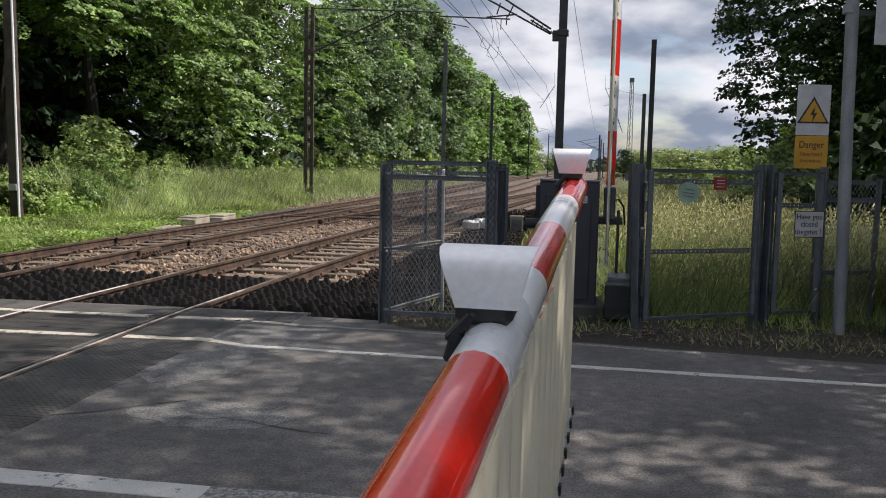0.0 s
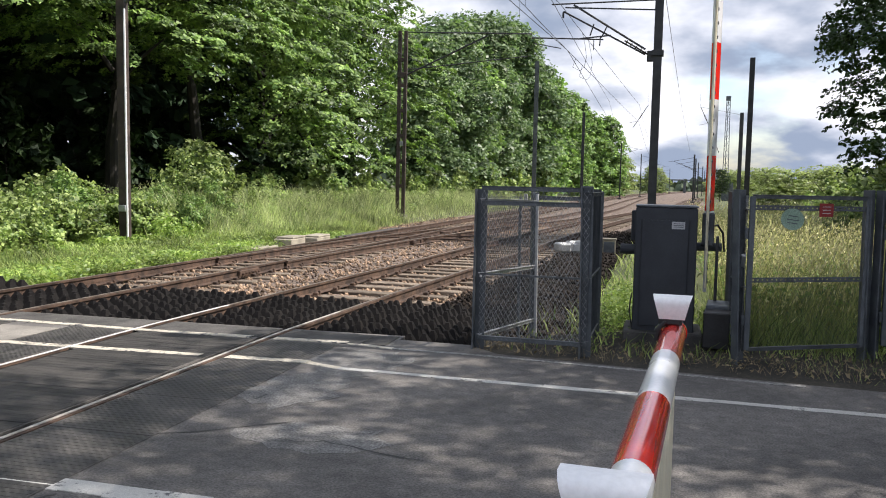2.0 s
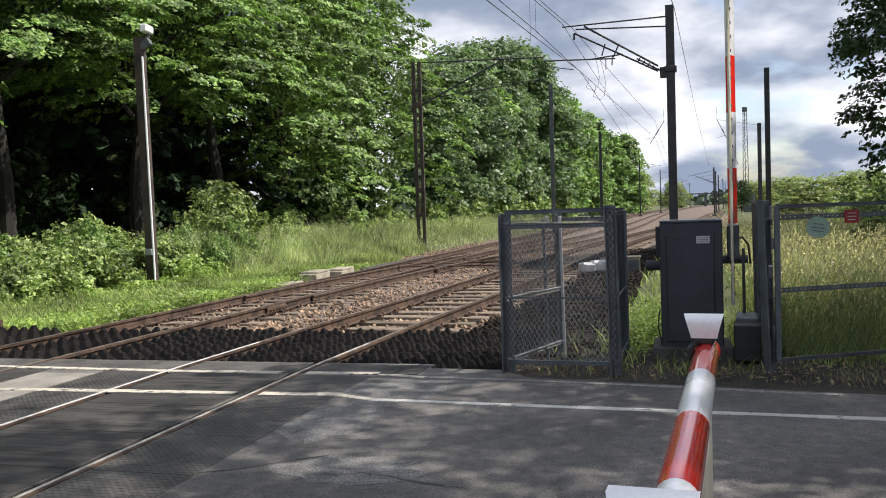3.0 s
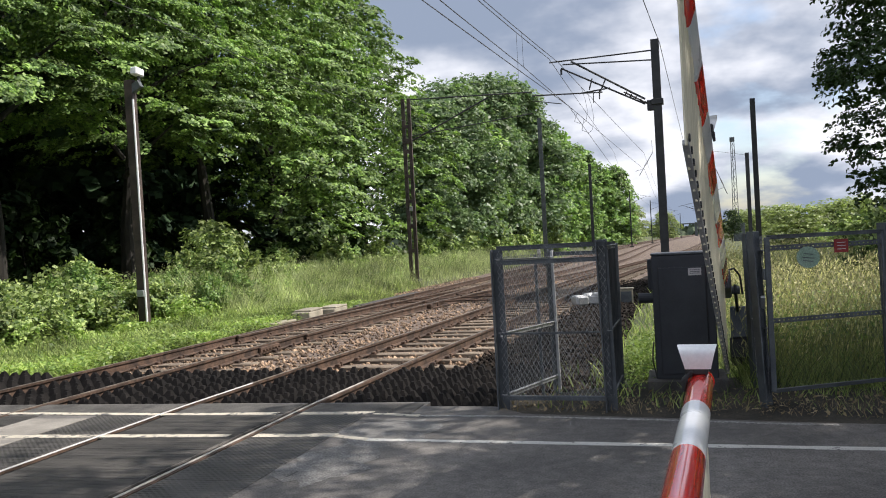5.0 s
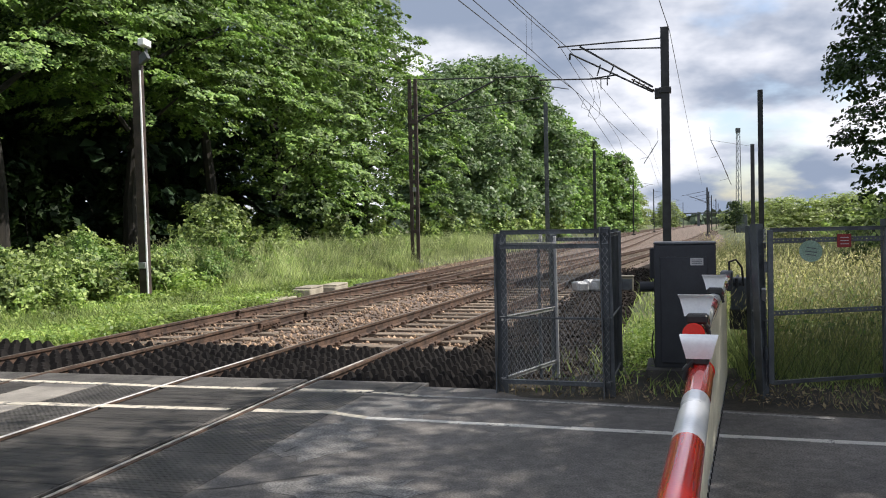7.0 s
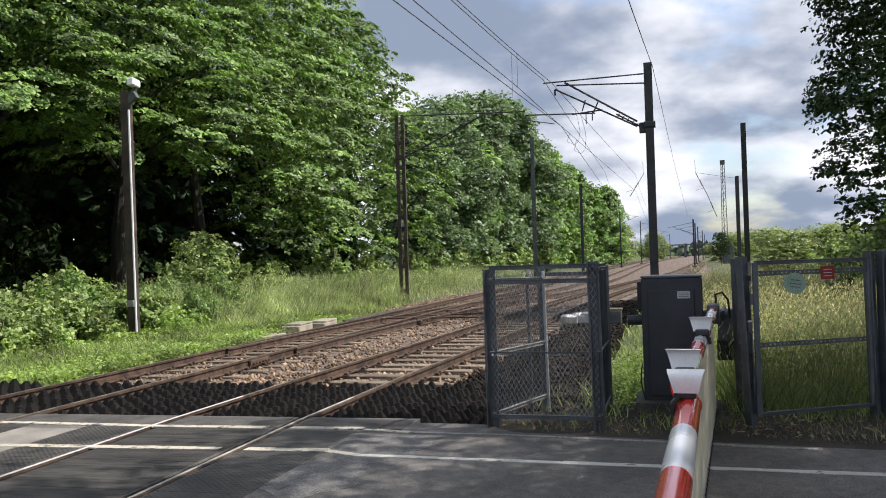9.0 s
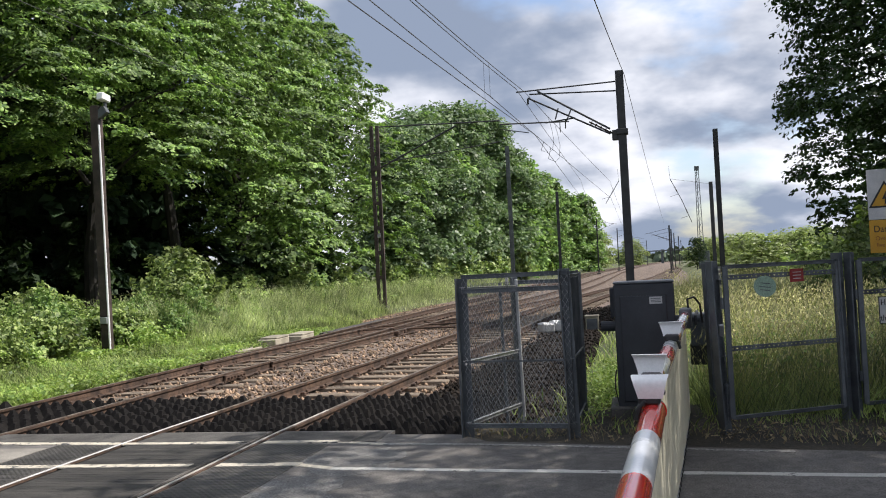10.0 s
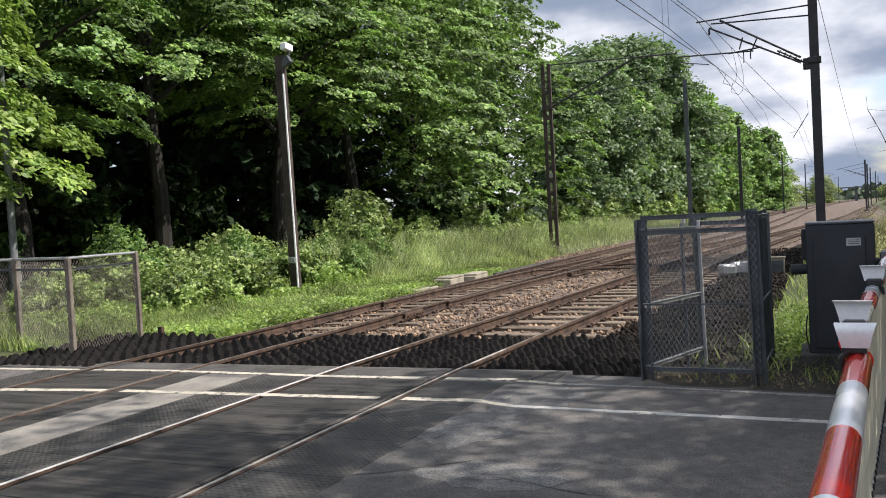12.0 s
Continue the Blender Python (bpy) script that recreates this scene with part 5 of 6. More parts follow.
# ------------------------------------------------------------ lineside things
def build_lineside():
    p = thing("camera_pole", (-9.0, 12.0, -0.1), "dark steel post carrying a white camera beside bushes", "pole")
    p.rotation_euler = (0, -0.012, 0)
    part("post", Shape().box((-0.02, 0, 3.05), (0.22, 0.20, 6.4), None, 0.01), MAST_BROWN, p)
    # white colour stands for sun glinting on the galvanised conduit
    part("conduit", Shape().tube([(0.118, -0.115, -0.2), (0.118, -0.115, 5.75)], 0.026, 8), HOOD, p, "conduit coloured white for sun glint")
    part("junction_box", Shape().box((0.0, -0.13, 0.92), (0.2, 0.08, 0.16), None, 0.01), GALV_PALE, p)
    part("bracket", Shape().box((0.14, -0.02, 6.05), (0.36, 0.14, 0.20), Matrix.Rotation(-0.5, 3, "Y"), 0.01), MAST_GREY, p)
    part("camera_body", Shape().box((0.24, -0.05, 6.42), (0.19, 0.34, 0.19), Matrix.Rotation(-0.1, 3, "X"), 0.025), HOOD, p, "white camera housing")
    part("camera_mount", Shape().tube([(0.24, 0, 6.1), (0.24, 0, 6.35)], 0.04, 10), GALV, p)
    rnd = random.Random(2)
    for i, (x, y, l, h) in enumerate(((-5.74, 14.5, 1.1, 0.26), (-5.66, 16.1, 1.2, 0.22), (-5.68, 12.4, 1.3, 0.12))):
        t = thing("concrete_trough", (x, y, -0.2), "pale concrete cable trough beside the track", "trough", "cable troughs")
        t.rotation_euler = (0, 0, rnd.uniform(-0.08, 0.08))
        part("trough_body", Shape().box((0, 0, h / 2), (0.5, l, h), None, 0.02), CONCRETE_PALE, t)
        part("lid", Shape().box((0.02, 0.05, h + 0.025), (0.46, l * 0.9, 0.05), None, 0.012), CONCRETE_PALE, t)
    w = thing("walkway_boards", (-5.30, 20.4, -0.2), "dark weathered boards lying level beside the outer rail", "boards")
    for i in range(3):
        part("board", Shape().box((-0.15 + 0.15 * i, rnd.uniform(-0.15, 0.15), 0.13), (0.138, 6.0, 0.07), None, 0.01), TIMBER_DARK, w)
    for y in (-2.4, -0.8, 0.8, 2.4):
        part("bearer", Shape().box((0, y, 0.05), (0.5, 0.16, 0.10), None, 0.008), TIMBER_DARK, w)
    m = thing("point_gear", (-3.1, 19.0, -0.2), "rusty point rodding and clamps between the rails", "point gear")
    for i in range(7):
        part("clamp", Shape().box((rnd.uniform(-0.25, 0.25), -2.4 + 0.8 * i, 0.13), (0.36, 0.22, 0.12), rotz(rnd.uniform(-0.2, 0.2)), 0.02), RUST, m)
    part("rod", Shape().tube([(-1.6, 0.4, 0.16), (1.9, 0.5, 0.16)], 0.025, 8), RUST, m)
    part("rod", Shape().tube([(-1.6, -1.1, 0.16), (1.6, -1.1, 0.16)], 0.025, 8), RUST, m)
    j = thing("joint_plate", (-3.37, 7.4, -0.15), "rusty bolted plate joining two rail lengths", "rail joint")
    part("plate", Shape().box((0, 0, 0.07), (0.05, 0.75, 0.11), None, 0.008), RUST, j)
    for k in range(6):
        part("bolt", Shape().tube([(0.02, -0.30 + 0.12 * k, 0.07), (0.075, -0.30 + 0.12 * k, 0.07)], 0.022, 6), RUST, j)
    c = thing("relay_box", (2.55, 16.7, -0.35), "small grey lineside equipment box in ballast", "equipment box")
    part("body", Shape().box((0, 0, 0.27), (0.34, 0.3, 0.54), None, 0.02), CONCRETE_PALE, c)
    part("lid", Shape().box((0, 0, 0.56), (0.38, 0.34, 0.05), None, 0.01), CONCRETE_PALE, c)
    part("door", Shape().box((0, -0.155, 0.28), (0.28, 0.012, 0.42), None, 0.004), GALV, c)
    # rough pale blocks stand for a silver piece of line equipment
    b = thing("silver_gear", (1.62, 15.9, -0.20), "pale silver equipment lying by the track", "plastic sheeting")
    s = Shape()
    for i in range(6):
        s.box((rnd.uniform(-0.3, 0.3), rnd.uniform(-0.15, 0.15), 0.14 + rnd.uniform(0, 0.16)), (0.3, 0.24, 0.24), rotz(rnd.uniform(0, 3)), 0.04)
    part("gear_block", s, GALV_PALE, b)
    m = thing("marker_block", (-6.2, 60.0, 0), "small white lineside marker post", "post")
    part("stub", Shape().box((0, 0, 0.4), (0.25, 0.2, 1.1), None, 0.02), SIGN_WHITE, m)
    lamp = thing("street_lamp", (-11.9, 5.87, 0), "tall grey lamp column among sycamore leaves", "lamp post")
    part("column", Shape().tube([(0, 0, -0.1), (0, 0, 7.4)], 0.085, 12, True, 0.055), POLE_GREY, lamp)
    part("base_sleeve", Shape().tube([(0, 0, -0.1), (0, 0, 1.35)], 0.115, 12), POLE_GREY, lamp)
    h = thing("outbuilding", (-30.6, 24.6, 0), "pale rendered outbuilding glimpsed through trees", "house")
    part("wall", Shape().box((0, 0, 0.7), (2.0, 1.6, 1.6), None, 0.02), HOUSE_WALL, h)
    s = Shape().add([(-1.1, -0.95, 1.5), (1.1, -0.95, 1.5), (1.1, 0.95, 1.5), (-1.1, 0.95, 1.5), (-1.1, 0, 2.1), (1.1, 0, 2.1)], [(0, 1, 5, 4), (2, 3, 4, 5), (1, 2, 5), (3, 0, 4), (3, 2, 1, 0)])
    part("roof", s, RUST, h, "brown tiled roof")


build_lineside()

# ------------------------------------------------------------ plants
def leaf_quads(c, nrm, size, rnd, long=1.5):
    """Folded kite leaves at centres c, facing nrm."""
    n = len(c)
    t = rnd.normal(size=(n, 3))
    t -= nrm * (t * nrm).sum(-1, keepdims=True)
    t /= np.linalg.norm(t, axis=1, keepdims=True) + 1e-9
    b = np.cross(nrm, t)
    s = size[:, None]
    v = np.stack([c - t * s * long * 0.5, c + b * s * 0.5 + nrm * s * 0.12, c + t * s * long * 0.5 - nrm * s * 0.15, c - b * s * 0.5 + nrm * s * 0.12], 1)
    return v


def crown_points(rnd, lobes, sprays, per, spread):
    """Sprays of leaves laid over lobes: centre, radius and squash for each."""
    C, R = np.array([l[:3] for l in lobes]), np.array([l[3] for l in lobes])
    pick = rnd.choice(len(lobes), sprays, p=R ** 2 / (R ** 2).sum())
    d = rnd.normal(size=(sprays, 3))
    d[:, 2] = np.abs(d[:, 2]) * 0.9 - 0.35
    d /= np.linalg.norm(d, axis=1, keepdims=True)
    depth = 1 - 0.35 * rnd.rand(sprays) ** 2
    p = C[pick] + d * (R[pick] * depth)[:, None] * np.array([1, 1, 0.8])
    axis = d * np.array([1, 1, 0.25])
    axis /= np.linalg.norm(axis, axis=1, keepdims=True)
    side = np.cross(axis, [0, 0, 1.0])
    u = rnd.rand(sprays, per) * 2 - 0.6
    w = rnd.normal(size=(sprays, per)) * 0.5
    z = rnd.normal(size=(sprays, per)) * 0.12 - 0.22 * np.maximum(u, 0) ** 2
    pts = p[:, None] + spread * (axis[:, None] * u[..., None] + side[:, None] * w[..., None])
    pts[..., 2] += spread * z
    nrm = np.array([0, 0, 0.8]) + 0.75 * d[:, None] + 0.55 * rnd.normal(size=(sprays, per, 3))
    nrm /= np.linalg.norm(nrm, axis=-1, keepdims=True)
    return pts.reshape(-1, 3), nrm.reshape(-1, 3)


def make_crown(seed, lobes, sprays, per, spread, size, material, name="crown"):
    rnd = np.random.RandomState(seed)
    p, n = crown_points(rnd, lobes, sprays, per, spread)
    v = leaf_quads(p, n, size * (0.6 + 0.8 * rnd.rand(len(p))), rnd)
    return bulk_mesh(name, v, [(0, 1, 2, 3)], material)


def tree_lobes(seed, height, radius, base):
    """Lobes that fill an uneven crown from base to height."""
    r = random.Random(seed)
    out = []
    n = 26
    for i in range(n):
        k = (i + 0.5) / n
        z = base + (height - base) * (0.08 + 0.86 * k)
        wide = radius * (0.55 + 0.45 * math.sin(math.pi * min(1, 0.15 + k * 0.95))) * (1.0 if k < 0.7 else 1.0 - 0.55 * (k - 0.7) / 0.3)
        a = i * 2.4 + r.uniform(-0.4, 0.4)
        rr = wide * r.uniform(0.45, 0.8)
        out.append((rr * math.cos(a), rr * math.sin(a), z, radius * r.uniform(0.28, 0.42)))
    return out


def tree_trunk(seed, height, radius, base, lobes):
    r = random.Random(seed)
    s = Shape()
    top = base + (height - base) * 0.6
    pts = [(0, 0, -0.3), (r.uniform(-0.1, 0.1), r.uniform(-0.1, 0.1), base * 0.5), (r.uniform(-0.3, 0.3), r.uniform(-0.3, 0.3), base), (r.uniform(-0.5, 0.5), r.uniform(-0.5, 0.5), top)]
    w = 0.02 * height
    s.tube(pts, w, 9, True, w * 0.3)
    for x, y, z, q in lobes[:18:2]:
        z0 = max(base * 0.7, min(top, z - 1.5))
        s.tube([(0, 0, z0), (x * 0.5, y * 0.5, (z0 + z) / 2 + 0.2), (x * 0.9, y * 0.9, z)], w * 0.35, 6, True, w * 0.08)
    return s


KINDS = {}


def bough_crown(seed, height, radius, base, boughs, leaves, size, material, core=0.10, tier=1.0):
    """A crown of drooping tiers: each bough is a leafy fan that reaches out and sinks at its tip."""
    rnd = np.random.RandomState(seed)
    P, Q = [], []
    for i in range(boughs):
        k = (i + rnd.rand()) / boughs
        z = base + (height - base) * (0.02 + 0.95 * k)
        env = radius * (0.72 + 0.28 * math.sin(math.pi * min(1.0, 0.2 + 1.1 * k))) * (1.0 if k < 0.62 else math.sqrt(max(0.03, 1.0 - ((k - 0.62) / 0.40) ** 2)))
        env *= 1.0 + 0.22 * math.sin(5.1 * k + seed) * math.cos(2.4 * i)
        a = i * 2.399 + rnd.uniform(-0.5, 0.5)
        out, side = np.array([math.cos(a), math.sin(a), 0]), np.array([-math.sin(a), math.cos(a), 0])
        tip = env * rnd.uniform(0.62, 1.14)
        length = min(tip, (rnd.uniform(0.30, 0.50) * radius + 0.45) * tier)
        wide = length * rnd.uniform(0.58, 0.85)
        n = int(leaves * (0.6 + 0.8 * rnd.rand()))
        m = max(3, n // 9)
        u = rnd.rand(m) ** 0.75
        v = rnd.uniform(-1, 1, m) * wide * np.sin(math.pi * np.clip(0.12 + 0.80 * u, 0, 1)) * (0.75 + 0.35 * np.sin(9 * u + 3 * rnd.rand()))
        u, v = np.repeat(u, 9), np.repeat(v, 9)
        u = u + rnd.normal(size=len(u)) * 0.055
        v = v + rnd.normal(size=len(v)) * 0.13 * tier
        h = z + 0.22 * length * u - 0.55 * length * u ** 2 * rnd.uniform(0.6, 1.3) - 0.20 * (v / wide) ** 2 * wide + rnd.normal(size=len(u)) * 0.07 * tier
        P.append(out * (tip - length + length * u)[:, None] + side * v[:, None] + np.array([0, 0, 1.0]) * h[:, None])
        Q.append(np.array([0, 0, 0.9]) + out * (0.25 + 0.6 * u)[:, None] + side * (0.35 * v / wide)[:, None] + 0.30 * rnd.normal(size=(len(u), 3)))
    n = int(core * boughs * leaves)
    d = rnd.normal(size=(n, 3))
    d /= np.linalg.norm(d, axis=1, keepdims=True)
    P.append(d * (rnd.rand(n) ** 0.4)[:, None] * np.array([radius * 0.55, radius * 0.55, (height - base) * 0.42]) + np.array([0, 0, (height + base) / 2]))
    Q.append(d + 0.5 * rnd.normal(size=(n, 3)))
    P, Q = np.concatenate(P), np.concatenate(Q)
    Q /= np.linalg.norm(Q, axis=1, keepdims=True)
    return bulk_mesh("crown", leaf_quads(P, Q, size * (0.6 + 0.8 * rnd.rand(len(P))), rnd), [(0, 1, 2, 3)], material)


def bough_kind(key, seed, height, radius, base, boughs, leaves, size, material, core=0.10, tier=1.0):
    lobes = tree_lobes(seed, height, radius, base)
    KINDS[key] = (bough_crown(seed, height, radius, base, boughs, leaves, size, material, core, tier), tree_trunk(seed, height, radius, base, lobes).mesh("trunk", BARK, True))


def tree_kind(key, seed, height, radius, base, sprays, per, spread, size, material):
    lobes = tree_lobes(seed, height, radius, base)
    KINDS[key] = (make_crown(seed, lobes, sprays, per, spread, size, material), tree_trunk(seed, height, radius, base, lobes).mesh("trunk", BARK, True))


bough_kind("sycamore", 11, 15.0, 4.6, 5.6, 270, 220, 0.088, LEAF_A, 0.08, 0.56)
bough_kind("ash", 12, 15.6, 4.4, 4.4, 270, 215, 0.087, LEAF_B, 0.08, 0.56)
bough_kind("lime", 13, 14.0, 4.4, 4.8, 270, 220, 0.088, LEAF_A, 0.08, 0.56)
bough_kind("deep_wood", 19, 15.0, 4.8, 0.4, 62, 52, 0.48, LEAF_DEEP_SHADE, 0.3)
tree_kind("willow", 14, 14.5, 4.8, 0.8, 2300, 12, 0.6, 0.22, LEAF_C)
tree_kind("wood", 12, 15.6, 4.4, -1.2, 1300, 10, 0.75, 0.34, LEAF_B)
tree_kind("dark", 15, 13.0, 5.2, 2.4, 620, 12, 0.55, 0.27, LEAF_SHADE_TONE)
tree_kind("oak", 18, 17.0, 6.6, 2.6, 6200, 13, 0.36, 0.115, LEAF_SHADE_TONE)
tree_kind("airy", 17, 14.0, 5.4, 6.0, 112, 105, 0.80, 0.126, LEAF_SHADE_TONE)
tree_kind("round", 16, 8.0, 4.6, -1.2, 760, 11, 0.6, 0.26, LEAF_SOFT)
bough_kind("maple", 21, 10.0, 3.2, 3.0, 120, 330, 0.10, LEAF_LIGHT, 0.10, 0.8)
bough_kind("far_ash", 12, 15.6, 4.4, 0.8, 250, 150, 0.112, LEAF_A, 0.25, 0.60)

LABELS = {"maple": "bright young maple with layered sunlit leaves", "far_ash": "tall leafy green tree in the tree line", "deep_wood": "tree at the back of the wood, coloured dark as shaded", "sycamore": "tall sycamore with layered sunlit green leaves", "ash": "tall dense green broadleaf tree", "lime": "broad leafy green tree at the railway edge",
          "wood": "dense green tree standing farther back", "willow": "grey-green feathery tree in the tree line", "dark": "broad tree beside the gates, leaves coloured dark as backlit", "oak": "large tree beyond the gates, leaves coloured dark as backlit", "airy": "tall open-crowned tree shading the road", "round": "low rounded light green tree in the distance"}


def tree(kind, x, y, turn, size=1.0, wide=1.0, z=0.0):
    crown, trunk = KINDS[kind]
    o = thing("tree", (x, y, z), LABELS[kind], "tree", "lineside trees")
    o.rotation_euler = (0, 0, turn)
    o.scale = (size * wide, size * wide, size)
    for name, me in (("crown", crown), ("trunk", trunk)):
        q = new(name, me)
        q.parent = o
    return o


def build_trees():
    rnd = random.Random(21)
    row = [("maple", -13.1, 4.6, 0.95), ("sycamore", -15.6, 3.2, 0.88), ("ash", -20.5, 4.0, 1.0), ("ash", -16.0, 9.5, 1.0), ("sycamore", -16.5, 15.5, 1.08), ("lime", -16.0, 21.5, 1.15), ("sycamore", -16.0, 27.5, 1.18), ("far_ash", -15.6, 33.5, 1.20),
           ("far_ash", -15.6, 39.5, 1.24), ("far_ash", -15.0, 45.0, 1.18), ("willow", -15.2, 60.0, 0.92), ("willow", -14.8, 67.0, 1.08), ("wood", -15.5, 73.0, 1.08), ("willow", -15.0, 82, 1.30),
           ("willow", -14.5, 94, 1.42), ("wood", -14.5, 106, 1.22), ("wood", -13.3, 122, 1.22), ("wood", -9.5, 158, 1.0), ("wood", -10.5, 142, 0.9), ("wood", -7.0, 176, 1.05), ("wood", -17.0, 142, 1.2), ("wood", -14.0, 165, 1.3), ("wood", -15.0, 185, 1.25), ("wood", -13, 215, 1.15), ("round", -8, 250, 1.4), ("round", 2.0, 330, 1.2),
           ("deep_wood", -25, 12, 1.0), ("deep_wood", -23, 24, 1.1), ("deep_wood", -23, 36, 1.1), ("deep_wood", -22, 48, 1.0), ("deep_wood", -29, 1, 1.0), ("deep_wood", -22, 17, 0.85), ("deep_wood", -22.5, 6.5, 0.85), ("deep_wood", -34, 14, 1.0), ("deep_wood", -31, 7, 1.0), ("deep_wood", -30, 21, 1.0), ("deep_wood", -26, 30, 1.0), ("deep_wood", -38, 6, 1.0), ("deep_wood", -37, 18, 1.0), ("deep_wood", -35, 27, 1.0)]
    for kind, x, y, s in row:
        tree(kind, x, y, rnd.uniform(0, 6.28), s, rnd.uniform(0.95, 1.1))
    # extra shade-coloured trees that close sky gaps behind the row
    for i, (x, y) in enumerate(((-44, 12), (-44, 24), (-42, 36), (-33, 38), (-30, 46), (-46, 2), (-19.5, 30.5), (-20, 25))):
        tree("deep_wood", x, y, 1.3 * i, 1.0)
    # the two narrow ones near x 13 stand out of view to shade the gates
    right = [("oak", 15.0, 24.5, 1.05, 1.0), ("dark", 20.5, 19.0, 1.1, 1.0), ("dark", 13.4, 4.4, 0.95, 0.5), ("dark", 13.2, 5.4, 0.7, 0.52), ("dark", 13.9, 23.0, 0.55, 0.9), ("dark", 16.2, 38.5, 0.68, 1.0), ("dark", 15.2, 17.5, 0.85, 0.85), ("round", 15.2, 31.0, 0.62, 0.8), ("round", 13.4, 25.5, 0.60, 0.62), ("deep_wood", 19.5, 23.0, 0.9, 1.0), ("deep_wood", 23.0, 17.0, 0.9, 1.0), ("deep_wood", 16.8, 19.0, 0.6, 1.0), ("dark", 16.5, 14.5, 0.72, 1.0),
             ("round", 13.0, 62, 0.38, 1.5), ("round", 17.0, 66, 0.44, 1.5), ("round", 22.0, 64, 0.42, 1.5), ("round", 27, 58, 0.5, 1.4), ("round", 23, 42, 0.45, 1.3), ("round", 33, 60, 0.7, 1.4), ("round", 16, 150, 0.6, 1.5), ("dark", 12.2, 120, 0.35, 0.8), ("round", 30, 230, 0.9, 2.0), ("round", 52, 260, 0.9, 2.5), ("round", 85, 230, 1.0, 2.5)]
    for kind, x, y, s, w in right:
        tree(kind, x, y, rnd.uniform(0, 6.28), s, w)
    # open crowns that dapple the road
    for x, y, turn, s in ((16.7, -3.4, 3.5605, 1.05), (11.3, -0.7, 5.2360, 1.05), (13.7, -6.0, 0.4189, 1.0), (11.0, 1.2, 1.0, 0.62)):
        tree("airy", x, y, turn, s)


build_trees()

BUSH = {}


def bush_kind(key, seed, w, h, sprays, per, size, material):
    r = random.Random(seed)
    lobes = []
    for i in range(14):
        a, k = i * 2.4, r.random()
        lobes.append((w * 0.55 * math.cos(a) * r.random(), w * 0.55 * math.sin(a) * r.random(), h * (0.2 + 0.62 * k), w * r.uniform(0.2, 0.34)))
    stems = Shape()
    for x, y, z, q in lobes[::2]:
        stems.tube([(x * 0.2, y * 0.2, -0.1), (x * 0.6, y * 0.6, z * 0.6), (x, y, z)], 0.015, 5, True, 0.005)
    rnd = np.random.RandomState(seed)
    P, Q = [], []
    canes = max(14, sprays // 11)
    for i in range(canes):
        a = i * 2.399
        reach, top = w * 0.62 * math.sqrt(rnd.rand()), h * rnd.uniform(0.45, 1.0)
        out = np.array([math.cos(a), math.sin(a), 0])
        n = sprays * per // canes
        u = 0.10 + 0.90 * rnd.rand(n) ** 0.6
        top *= 1.0 - 0.50 * (reach / (0.62 * w)) ** 2
        c = out * (reach * u ** 1.3)[:, None] + np.array([0, 0, top]) * (u - 0.22 * u ** 3)[:, None] * 1.25
        c += rnd.normal(size=(n, 3)) * (0.05 + 0.12 * np.sin(math.pi * np.clip(u, 0, 1)) ** 0.7)[:, None] * w * 0.45
        c[:, 2] = np.maximum(c[:, 2], 0.02)
        P.append(c)
        Q.append(np.array([0, 0, 0.8]) + out * 0.4 + 0.55 * rnd.normal(size=(n, 3)))
    P, Q = np.concatenate(P), np.concatenate(Q)
    Q /= np.linalg.norm(Q, axis=1, keepdims=True)
    foliage = bulk_mesh("foliage", leaf_quads(P, Q, size * (0.5 + 0.9 * rnd.rand(len(P))), rnd), [(0, 1, 2, 3)], material)
    BUSH[key] = (foliage, stems.mesh("stems", BARK))


bush_kind("elder", 31, 1.9, 2.2, 480, 12, 0.082, LEAF_BUSH)
bush_kind("bramble", 32, 1.6, 1.3, 560, 12, 0.066, LEAF_BUSH)
bush_kind("hazel", 35, 1.5, 1.7, 520, 12, 0.062, LEAF_B)
bush_kind("sapling", 33, 0.9, 2.0, 380, 11, 0.09, LEAF_LIGHT)
bush_kind("thicket", 36, 1.9, 2.2, 230, 9, 0.13, LEAF_BUSH)
# dark leaf colour stands for the shade these bushes grow in
bush_kind("shade", 34, 1.8, 2.6, 190, 9, 0.16, LEAF_SHADE_TONE)
BUSH_LABEL = {"hazel": "dark green rounded bush among brambles", "elder": "tall leafy green elder bush by the track", "bramble": "low tangled bramble bush in grass", "sapling": "bright green young sapling", "shade": "hedge bush, leaves coloured dark as shaded", "thicket": "leafy thicket bush farther along the line"}


